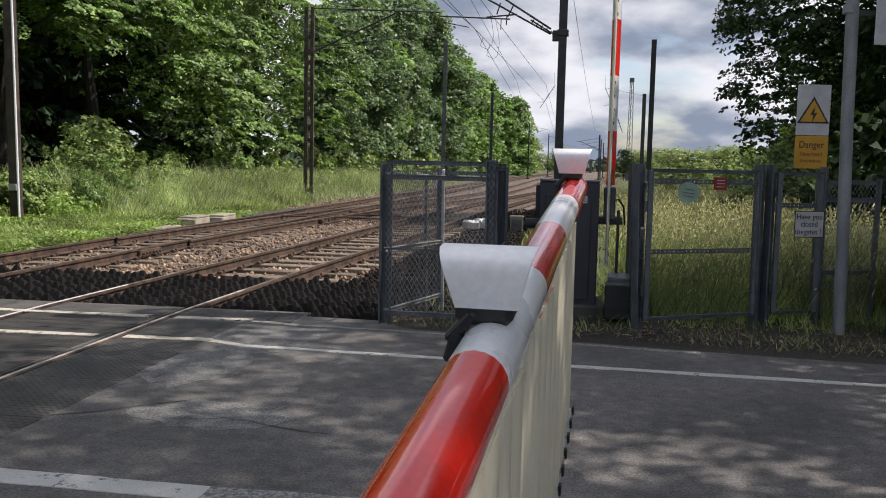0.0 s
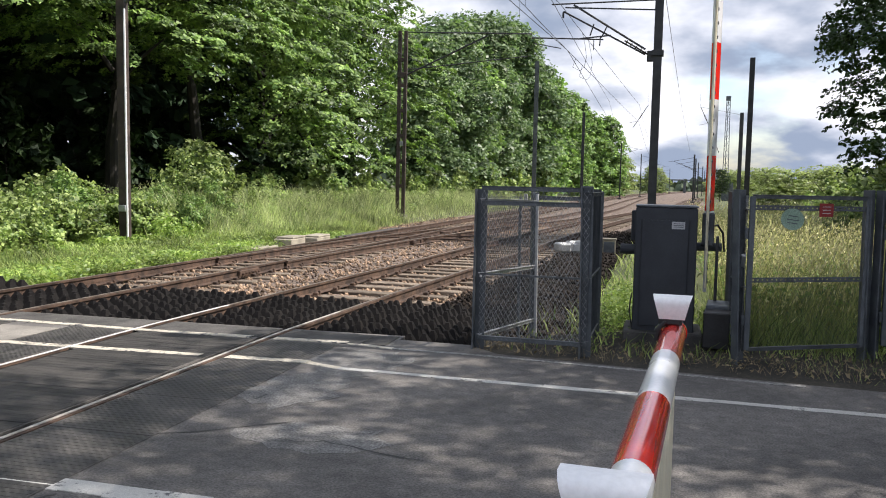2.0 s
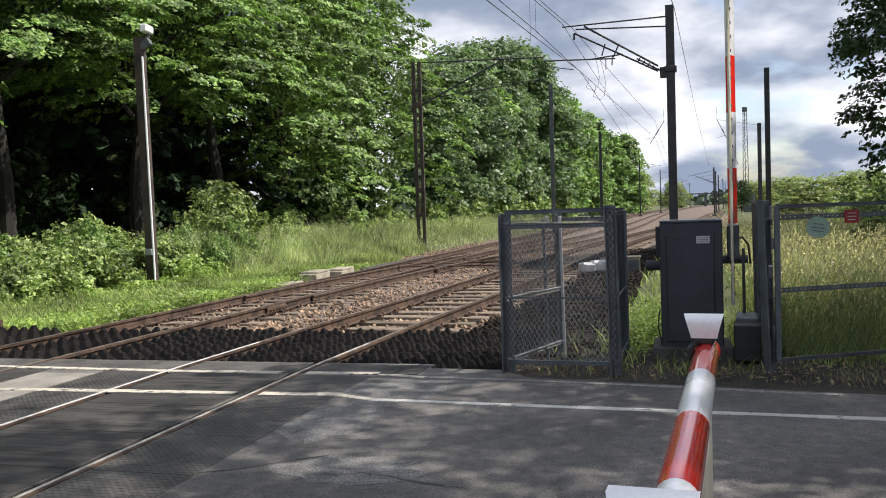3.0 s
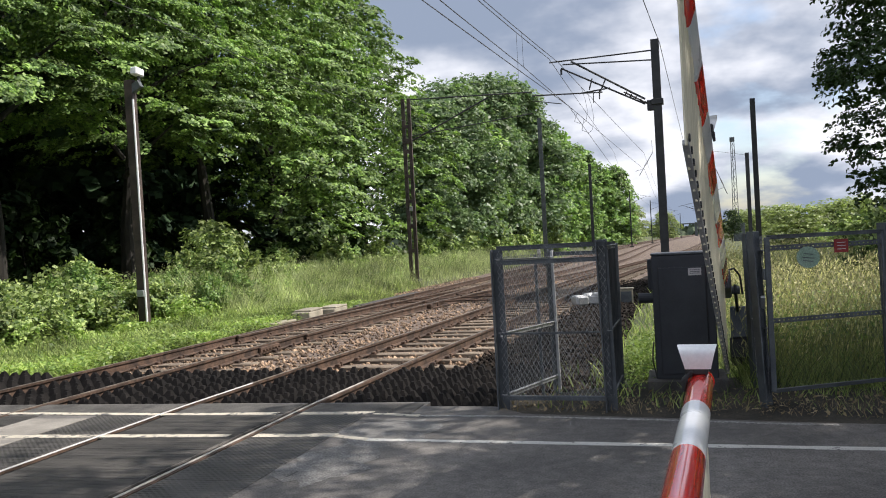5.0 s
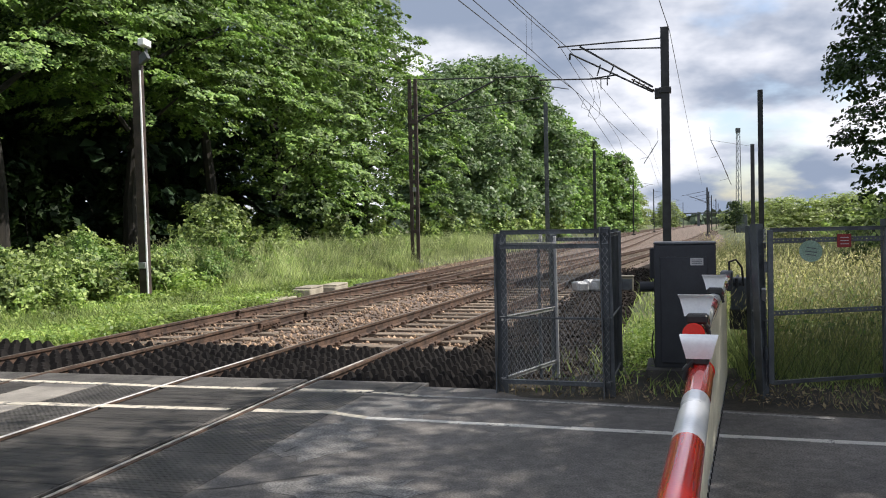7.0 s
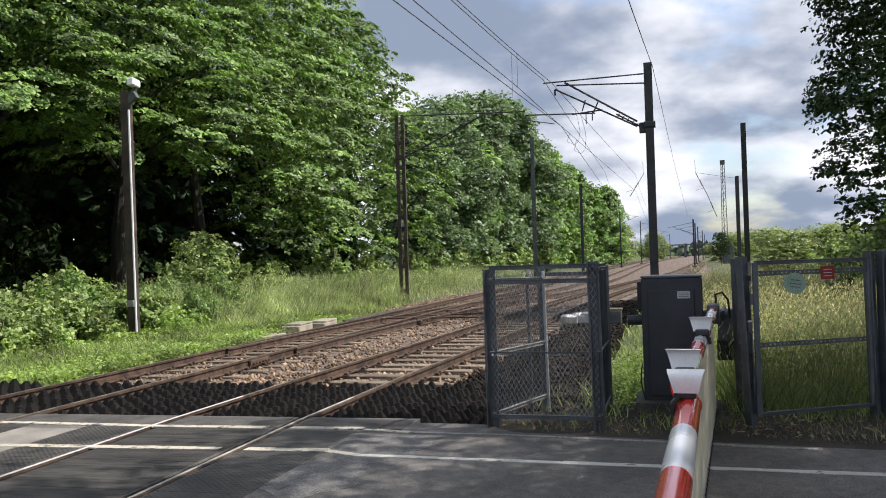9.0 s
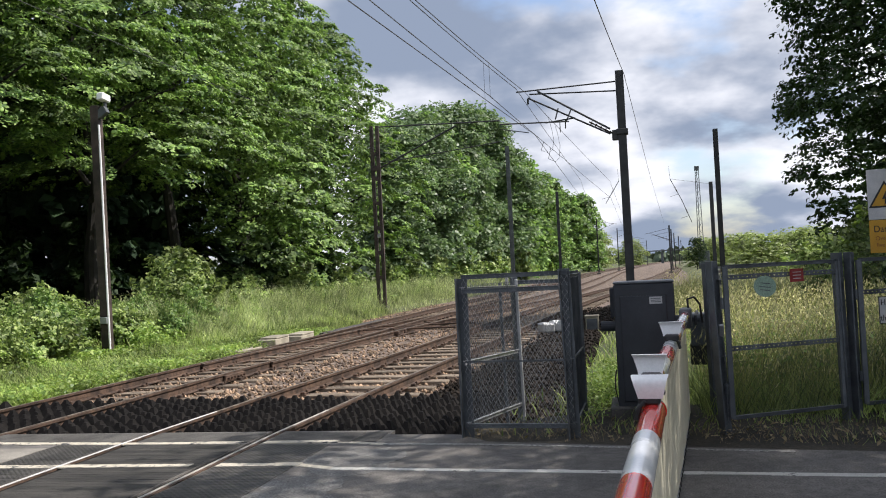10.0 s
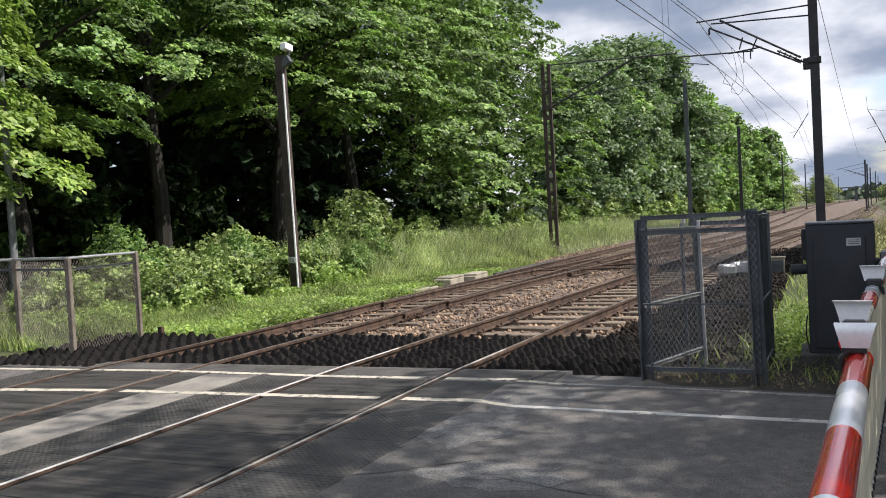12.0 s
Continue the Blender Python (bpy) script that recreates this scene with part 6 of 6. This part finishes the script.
def build_bushes():
    rnd = random.Random(41)
    spots = [("elder", -10.0, 17.6, 1.35), ("elder", -11.6, 19.6, 1.4), ("bramble", -9.6, 13.8, 0.9), ("hazel", -8.7, 14.6, 0.75), ("bramble", -8.3, 15.9, 0.65), ("hazel", -9.2, 16.3, 1.0), ("elder", -9.6, 16.6, 0.95), ("sapling", -8.9, 15.3, 0.6), ("bramble", -10.0, 13.4, 1.1), ("hazel", -10.2, 15.4, 0.9), ("bramble", -9.7, 16.6, 0.8), ("bramble", -9.4, 9.9, 1.15), ("bramble", -9.2, 8.3, 1.0), ("hazel", -9.75, 11.2, 0.75), ("bramble", -8.8, 7.0, 0.9), ("sapling", -10.0, 18.5, 0.8), ("sapling", -9.7, 20.3, 0.7), ("bramble", -9.7, 13.6, 0.9), ("hazel", -10.1, 11.0, 1.05), ("bramble", -10.9, 9.2, 1.2), ("hazel", -11.0, 8.0, 1.2), ("bramble", -11.3, 11.2, 1.15), ("bramble", -12.0, 13.2, 1.5),
             ("bramble", -10.6, 7.6, 1.1), ("hazel", -10.3, 14.6, 0.8), ("bramble", -9.6, 14.9, 0.75), ("bramble", -11.2, 23.5, 1.2), ("elder", -12.0, 26.5, 0.9), ("thicket", -11.6, 31.0, 1.2), ("thicket", -11.0, 35.5, 1.0),
             ("thicket", -12, 39, 1.2), ("bramble", -10.5, 5.6, 1.0), ("bramble", -12.0, 4.0, 1.2), ("thicket", -11, 44, 1.2), ("thicket", -11, 50, 1.3), ("thicket", -11, 57, 1.4), ("thicket", -10.5, 66, 1.5), ("thicket", -10, 78, 1.7), ("thicket", -9.5, 95, 1.8), ("sapling", -8.2, 118, 1.2),
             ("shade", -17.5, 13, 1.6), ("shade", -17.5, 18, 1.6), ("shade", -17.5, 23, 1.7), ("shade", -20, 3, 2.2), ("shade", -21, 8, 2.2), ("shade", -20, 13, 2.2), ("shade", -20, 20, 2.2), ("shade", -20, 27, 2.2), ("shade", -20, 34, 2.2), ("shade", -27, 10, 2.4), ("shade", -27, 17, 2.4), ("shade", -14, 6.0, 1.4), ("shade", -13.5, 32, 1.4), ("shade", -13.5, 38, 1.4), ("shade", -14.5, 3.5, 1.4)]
    for k, x, y, s in spots:
        bush(k, x, y, s, rnd.uniform(0, 6.28))
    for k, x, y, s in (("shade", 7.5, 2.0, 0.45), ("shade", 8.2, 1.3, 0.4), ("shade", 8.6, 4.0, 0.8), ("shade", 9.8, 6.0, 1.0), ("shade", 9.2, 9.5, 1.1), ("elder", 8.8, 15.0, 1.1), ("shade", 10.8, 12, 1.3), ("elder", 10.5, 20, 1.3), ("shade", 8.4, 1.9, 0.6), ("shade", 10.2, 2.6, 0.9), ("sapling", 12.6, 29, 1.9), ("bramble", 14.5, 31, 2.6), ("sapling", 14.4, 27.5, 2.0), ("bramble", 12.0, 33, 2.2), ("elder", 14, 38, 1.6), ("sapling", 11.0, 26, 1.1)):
        bush(k, x, y, s, rnd.uniform(0, 6.28))


def bush(k, x, y, s, turn):
    o = thing("bush", (x, y, ground_z(x, y)), BUSH_LABEL[k], "bush", "lineside bushes")
    o.rotation_euler, o.scale = (0, 0, turn), (s, s, s)
    for name, me in (("foliage", BUSH[k][0]), ("stems", BUSH[k][1])):
        q = new(name, me)
        q.parent = o


build_bushes()


def blades(name, x, y, h, width, lean, rnd, material, label, base=None):
    """Grass: each blade a bent strip of two faces."""
    n = len(x)
    z = np.array([ground_z(a, b) for a, b in zip(x, y)]) if base is None else np.full(n, base)
    a = rnd.rand(n) * 6.283
    d = np.stack([np.cos(a), np.sin(a), 0 * a], -1)
    f = np.stack([-np.sin(a + 0.8), np.cos(a + 0.8), 0 * a], -1)
    p = np.stack([x, y, z - 0.03], -1)
    up = np.array([0, 0, 1.0])
    w = width * (0.6 + 0.8 * rnd.rand(n))[:, None]
    l = (lean * (0.3 + rnd.rand(n)) * h)[:, None]
    mid = p + up * (h * 0.55)[:, None] + f * l * 0.35
    tip = p + up * h[:, None] + f * l
    v = np.stack([p - d * w, p + d * w, mid + d * w * 0.8, mid - d * w * 0.8, tip + d * w * 0.1, tip - d * w * 0.1], 1)
    ob = new(name, bulk_mesh(name, v, [(0, 1, 2, 3), (3, 2, 4, 5)], material))
    return tagged(ob, label, "grass", kind="stuff")


def build_grass():
    rnd = np.random.RandomState(51)

    def patch(n, x0, x1, y0, y1, bias=1.0):
        return x0 + (x1 - x0) * rnd.rand(n), y0 + (y1 - y0) * rnd.rand(n) ** bias

    x, y = patch(30000, -11.5, -6.5, 2.5, 30, 1.3)
    keep = (x < -6.55 - 0.3 * rnd.rand(len(x)))
    x, y = x[keep], y[keep]
    h = (0.12 + 0.25 * rnd.rand(len(x))) * (1 + np.where(y < 14, 0.25, 2.0) * np.clip((-7.4 - x) / 2.5, 0, 1))
    # trodden round the camera pole
    h *= np.where((np.abs(x + 8.4) < 1.0) & (np.abs(y - 10.9) < 1.8), 0.45, 1.0)
    blades("verge_grass", x, y, h, 0.009, 0.5, rnd, GRASS, "sunlit green verge grass beside the track")
    x, y = patch(20000, -11.5, -6.8, 15, 80, 1.6)
    h = 0.22 + 1.15 * rnd.rand(len(x)) * np.clip((-7.2 - x) / 1.8, 0.1, 1)
    blades("tall_grass", x, y, h, 0.010, 0.45, rnd, PALE_GRASS, "tall pale green grass below the trees")
    x, y = patch(40000, 4.45, 18, 2.7, 36, 2.1)
    keep = (x > 4.45 + 0.02 * y) & (y > 2.45 + 0.1 * (x - 5))
    x, y = x[keep], y[keep]
    h = 0.40 + 0.75 * rnd.rand(len(x)) ** 0.9
    blades("meadow_grass", x, y, h, 0.0038, 0.45, rnd, MEADOW, "tall dry meadow grass behind the gates")
    k = rnd.rand(len(x)) < 0.95
    hx, hy, hh = x[k], y[k], h[k] * (0.80 + 0.32 * rnd.rand(k.sum()))
    n = len(hx)
    c = np.stack([hx + 0.16 * rnd.normal(size=n), hy + 0.16 * rnd.normal(size=n), np.array([ground_z(a, b) for a, b in zip(hx, hy)]) + hh], -1)
    nrm = np.stack([rnd.normal(size=n), rnd.normal(size=n), 0.2 * rnd.normal(size=n)], -1)
    nrm /= np.linalg.norm(nrm, axis=1, keepdims=True)
    t = np.array([0.2, 0, 1.0]) + 0.25 * rnd.normal(size=(n, 3))
    b = np.cross(nrm, t)
    b /= np.linalg.norm(b, axis=1, keepdims=True)
    L, W = (0.016 + 0.032 * rnd.rand(n))[:, None], 0.0095
    v = np.stack([c - t * L, c + b * W, c + t * L, c - b * W], 1)
    tagged(new("seed_heads", bulk_mesh("seed_heads", v, [(0, 1, 2, 3)], HAY)), "pale dry grass seed heads", "grass", kind="stuff")
    m = 30000
    p = np.stack([4.6 + 10 * rnd.rand(m), 2.9 + 14 * rnd.rand(m) ** 1.5], -1)
    hz = np.array([ground_z(a, b) for a, b in p]) + 0.25 + 0.75 * rnd.rand(m)
    nrm = np.array([0.2, -0.5, 0.6]) + 0.7 * rnd.normal(size=(m, 3))
    nrm /= np.linalg.norm(nrm, axis=1, keepdims=True)
    v = leaf_quads(np.concatenate([p, hz[:, None]], 1), nrm, 0.012 + 0.014 * rnd.rand(m), rnd, 2.6)
    tagged(new("meadow_tops", bulk_mesh("meadow_tops", v, [(0, 1, 2, 3)], HAY)), "golden ripening grass tops in the meadow", "grass", kind="stuff")
    m = 22000
    p = np.stack([4.6 + 8 * rnd.rand(m), 2.9 + 9 * rnd.rand(m) ** 1.6], -1)
    hz = np.array([ground_z(a, b) for a, b in p]) + 0.04 + 0.60 * rnd.rand(m) ** 1.2
    nrm = np.array([0, -0.2, 0.8]) + 0.6 * rnd.normal(size=(m, 3))
    nrm /= np.linalg.norm(nrm, axis=1, keepdims=True)
    v = leaf_quads(np.concatenate([p, hz[:, None]], 1), nrm, 0.02 + 0.03 * rnd.rand(m), rnd, 2.0)
    tagged(new("meadow_weeds", bulk_mesh("meadow_weeds", v, [(0, 1, 2, 3)], LEAF_B)), "small leafy weeds low in the meadow grass", "weeds", kind="stuff")
    x, y = patch(19000, 4.4, 12, 2.4, 5.0)
    keep = y > 2.35 + 0.1 * (x - 5)
    x, y = x[keep], y[keep]
    blades("rough_grass", x, y, 0.15 + 0.40 * rnd.rand(len(x)), 0.005, 0.7, rnd, GRASS, "green rough grass at the foot of the meadow")
    n = 5200
    q = rnd.rand(n // 26, 2) ** np.array([1.0, 0.7]) * np.array([0.42, 3.0]) + np.array([3.22, 2.25])
    q = q[~((np.abs(q[:, 0] - 3.86) < 0.46) & (np.abs(q[:, 1] - 2.58) < 0.4))]
    q = np.repeat(q, 26, 0)
    c = np.concatenate([q + 0.10 * rnd.normal(size=q.shape), (0.02 + 0.30 * rnd.rand(len(q)) ** 1.5)[:, None]], 1)
    nrm = np.array([0, 0, 1.0]) + 0.5 * rnd.normal(size=(len(q), 3))
    nrm /= np.linalg.norm(nrm, axis=1, keepdims=True)
    v = leaf_quads(c, nrm, 0.016 + 0.020 * rnd.rand(len(q)), rnd)
    tagged(new("weed_leaves", bulk_mesh("weed_leaves", v, [(0, 1, 2, 3)], LEAF_LIGHT)), "low leafy weeds around the fence and machine", "weeds", kind="stuff")
    x, y = patch(15000, -7.3, -5.30, 4.3, 23, 1.2)
    keep = x < -5.32 - 0.22 * rnd.rand(len(x)) - 0.07 * np.maximum(0, y - 15) - 0.75 * (np.abs(y - 15.2) < 1.7)
    x, y = x[keep], y[keep]
    blades("edge_grass", x, y, (0.10 + 0.22 * rnd.rand(len(x))) * (1 + 0.5 * np.clip(-5.9 - x, 0, 1)), 0.008, 0.7, rnd, GRASS, "green grass growing over the ballast edge", -0.20)
    m = 900
    q = np.stack([-7.2 + 1.8 * rnd.rand(m), 4.4 + 14 * rnd.rand(m) ** 1.2], -1)
    q = np.repeat(q[~((np.abs(q[:, 1] - 15.2) < 1.7) & (q[:, 0] > -6.2))], 20, 0)
    p = q + 0.12 * rnd.normal(size=q.shape)
    p = p[p[:, 0] < -5.34]
    nrm = np.array([0.1, 0, 1.0]) + 0.45 * rnd.normal(size=(len(p), 3))
    nrm /= np.linalg.norm(nrm, axis=1, keepdims=True)
    hz = -0.14 + 0.22 * rnd.rand(len(p)) ** 1.4
    v = leaf_quads(np.concatenate([p, hz[:, None]], 1), nrm, 0.03 + 0.035 * rnd.rand(len(p)), rnd)
    tagged(new("edge_weeds", bulk_mesh("edge_weeds", v, [(0, 1, 2, 3)], LEAF_LIGHT)), "bright leafy weeds creeping over the ballast edge", "weeds", kind="stuff")
    # tall tufts and nettle beds that rise towards the trees
    m = 900
    t = np.stack([-11.6 + 4.1 * rnd.rand(m), 14.5 + 42 * rnd.rand(m) ** 1.4], -1)
    t = t[(t[:, 0] < -7.5 - 0.5 * rnd.rand(m))]
    q = np.repeat(t, 34, 0)
    tall = np.repeat(0.40 + 1.25 * rnd.rand(len(t)) * np.clip((-7.2 - t[:, 0]) / 1.8, 0.10, 1), 34)
    p = q + 0.17 * rnd.normal(size=q.shape)
    blades("grass_tufts", p[:, 0], p[:, 1], tall * (0.55 + 0.5 * rnd.rand(len(p))), 0.008, 0.55, rnd, PALE_GRASS, "pale seeding grass tufts on the bank")
    m = 520
    t = np.stack([-11.8 + 3.6 * rnd.rand(m), 13.0 + 34 * rnd.rand(m) ** 1.3], -1)
    q = np.repeat(t, 60, 0)
    tall = np.repeat(0.3 + 0.9 * rnd.rand(len(t)) * np.clip((-7.4 - t[:, 0]) / 2.4, 0.1, 1), 60)
    p = q + 0.15 * rnd.normal(size=q.shape)
    hz = np.array([ground_z(a, b) for a, b in p]) + tall * rnd.rand(len(p)) ** 0.6
    nrm = np.array([0.2, -0.1, 0.8]) + 0.5 * rnd.normal(size=(len(p), 3))
    nrm /= np.linalg.norm(nrm, axis=1, keepdims=True)
    v = leaf_quads(np.concatenate([p, hz[:, None]], 1), nrm, 0.035 + 0.045 * rnd.rand(len(p)), rnd, 1.8)
    tagged(new("nettle_beds", bulk_mesh("nettle_beds", v, [(0, 1, 2, 3)], LEAF_LIGHT)), "leafy nettles and weeds on the railway bank", "weeds", kind="stuff")
    m = 1150
    q = np.stack([-9.9 + 2.6 * rnd.rand(m), 4.0 + 17 * rnd.rand(m) ** 1.2], -1)
    q = np.repeat(q, 16, 0)
    p = q + 0.13 * rnd.normal(size=q.shape)
    hz = np.array([ground_z(a, b) for a, b in p]) + 0.05 + 0.35 * rnd.rand(len(p)) ** 1.5 * np.clip((-7.2 - p[:, 0]) / 1.5, 0.2, 1) * np.where((np.abs(p[:, 0] + 8.4) < 1.0) & (np.abs(p[:, 1] - 10.9) < 1.8), 0.4, 1.0)
    nrm = np.array([0, 0, 1.0]) + 0.5 * rnd.normal(size=(len(p), 3))
    nrm /= np.linalg.norm(nrm, axis=1, keepdims=True)
    v = leaf_quads(np.concatenate([p, hz[:, None]], 1), nrm, 0.04 + 0.04 * rnd.rand(len(p)), rnd)
    tagged(new("verge_weeds", bulk_mesh("verge_weeds", v, [(0, 1, 2, 3)], LEAF_LIGHT)), "low broad-leaved weeds in the sunny verge", "weeds", kind="stuff")
    x, y = patch(9000, 4.4, 12, 0.6, 3.2)
    keep = y > 0.95 - 0.07 * (x - 4.4) + 0.25 * rnd.rand(len(x))
    x, y = x[keep], y[keep]
    blades("shaded_grass", x, y, 0.06 + 0.22 * rnd.rand(len(x)) * np.clip((x - 4.2), 0.3, 1), 0.006, 0.7, rnd, GRASS, "rough green grass at the shaded road edge")
    x, y = patch(1300, 2.2, 4.5, 1.2, 4.2)
    keep = (y > 1.35) & ~((np.abs(x - 3.86) < 0.5) & (np.abs(y - 2.58) < 0.42)) & ((x > 3.1) | (rnd.rand(len(x)) < 0.18))
    x, y = x[keep], y[keep]
    blades("weeds", x, y, 0.05 + 0.18 * rnd.rand(len(x)) ** 2, 0.007, 0.8, rnd, GRASS, "green weeds around the fence and barrier machine", -0.02)
    x, y = patch(5200, 2.5, 4.4, 3.3, 26, 1.6)
    keep = x > 2.6 + 1.0 * rnd.rand(len(x)) ** 2 + 0.02 * y
    x, y = x[keep], y[keep]
    blades("cess_weeds", x, y, 0.06 + 0.3 * rnd.rand(len(x)) ** 2, 0.009, 0.7, rnd, GRASS, "green weeds between the track and the meadow")
    x, y = patch(550, 2.15, 7.5, 0.95, 1.7)
    keep = y > 1.15 - 0.08 * (x - 3)
    x, y = x[keep], y[keep]
    blades("dry_stalks", x, y, 0.03 + 0.12 * rnd.rand(len(x)), 0.003, 1.6, rnd, DRY, "dead dry stalks along the road edge", 0.0)
    m = 1600
    p = np.stack([2.1 + 8.5 * rnd.rand(m), 0.75 + 1.6 * rnd.rand(m) ** 1.3], -1)
    p = p[p[:, 1] > 1.18 - 0.09 * (p[:, 0] - 2.4)]
    nrm = np.array([0, 0, 1.0]) + 0.55 * rnd.normal(size=(len(p), 3))
    nrm /= np.linalg.norm(nrm, axis=1, keepdims=True)
    v = leaf_quads(np.concatenate([p, (0.004 + 0.03 * rnd.rand(len(p)))[:, None]], 1), nrm, 0.012 + 0.028 * rnd.rand(len(p)) ** 2, rnd, 1.9)
    tagged(new("leaf_litter", bulk_mesh("leaf_litter", v, [(0, 1, 2, 3)], DRY)), "dry brown leaf litter along the road edge", "litter", kind="stuff")
    soil = Shape()
    pts = [(2.02, 1.49), (2.36, 1.14), (3.2, 1.0), (4.9, 0.75), (7.0, 0.51), (12, 0.11), (12, 3.0), (4.5, 3.2), (3.4, 2.9), (2.3, 2.1), (2.02, 1.9)]
    soil.slab(pts, -0.3, -0.012)
    setting(part("verge_soil", soil, mat("verge_dirt", (0.016, 0.014, 0.010), (0.048, 0.041, 0.029), 2, 0.95, bump=1.0, bscale=30, fine=0.4, fscale=40)), "dark bare soil and litter at the verge", "ground")


build_grass()


def build_far_woods():
    """A low wooded skyline far off, joined."""
    rnd = np.random.RandomState(77)
    n = 5200
    a = -1.25 + 2.3 * rnd.rand(n)
    d = 620 + 260 * rnd.rand(n)
    top = 5 + 7 * np.abs(np.sin(a * 9.0) * np.cos(a * 23.0 + 1)) + 2 * rnd.rand(n)
    c = np.stack([d * np.sin(a), d * np.cos(a), top * rnd.rand(n)], -1)
    nrm = rnd.normal(size=(n, 3)) + np.array([0, -0.4, 0.9])
    nrm /= np.linalg.norm(nrm, axis=1, keepdims=True)
    v = leaf_quads(c, nrm, 5 + 4 * rnd.rand(n), rnd, 1.2)
    tagged(new("woods", bulk_mesh("far_woods", v, [(0, 1, 2, 3)], DISTANT)), "low blue-green woods along the horizon", "trees", kind="stuff")


build_far_woods()


# ------------------------------------------------------------ movement
def motions():
    key_barrier("near_barrier", [(0.0, 5.4), (0.2, 3.9), (0.5, 2.4), (0.8, 1.5), (1.1, 1.2), (1.5, 1.3), (2.0, 1.05), (2.5, 0.80), (3.0, 0.85), (3.6, 0.95), (5.0, 1.05), (6.0, 1.02), (6.5, 0.98), (7.0, 1.05), (8.8, 1.03), (12.0, 1.0)])
    key_barrier("far_barrier", [(0.0, 88.0), (3.0, 88.0), (3.2, 87.0), (3.5, 80.5), (3.8, 69.5), (4.1, 56.0), (4.4, 42.5), (4.6, 34.0), (4.8, 27.0), (5.0, 21.7), (5.2, 17.4), (5.4, 14.2), (5.5, 12.0), (5.6, 10.3), (5.8, 9.5), (6.0, 8.4), (6.2, 6.7), (6.5, 4.3), (6.8, 2.3), (7.0, 0.8), (7.2, -0.1), (7.6, -0.2), (12.0, -0.2)])


motions()
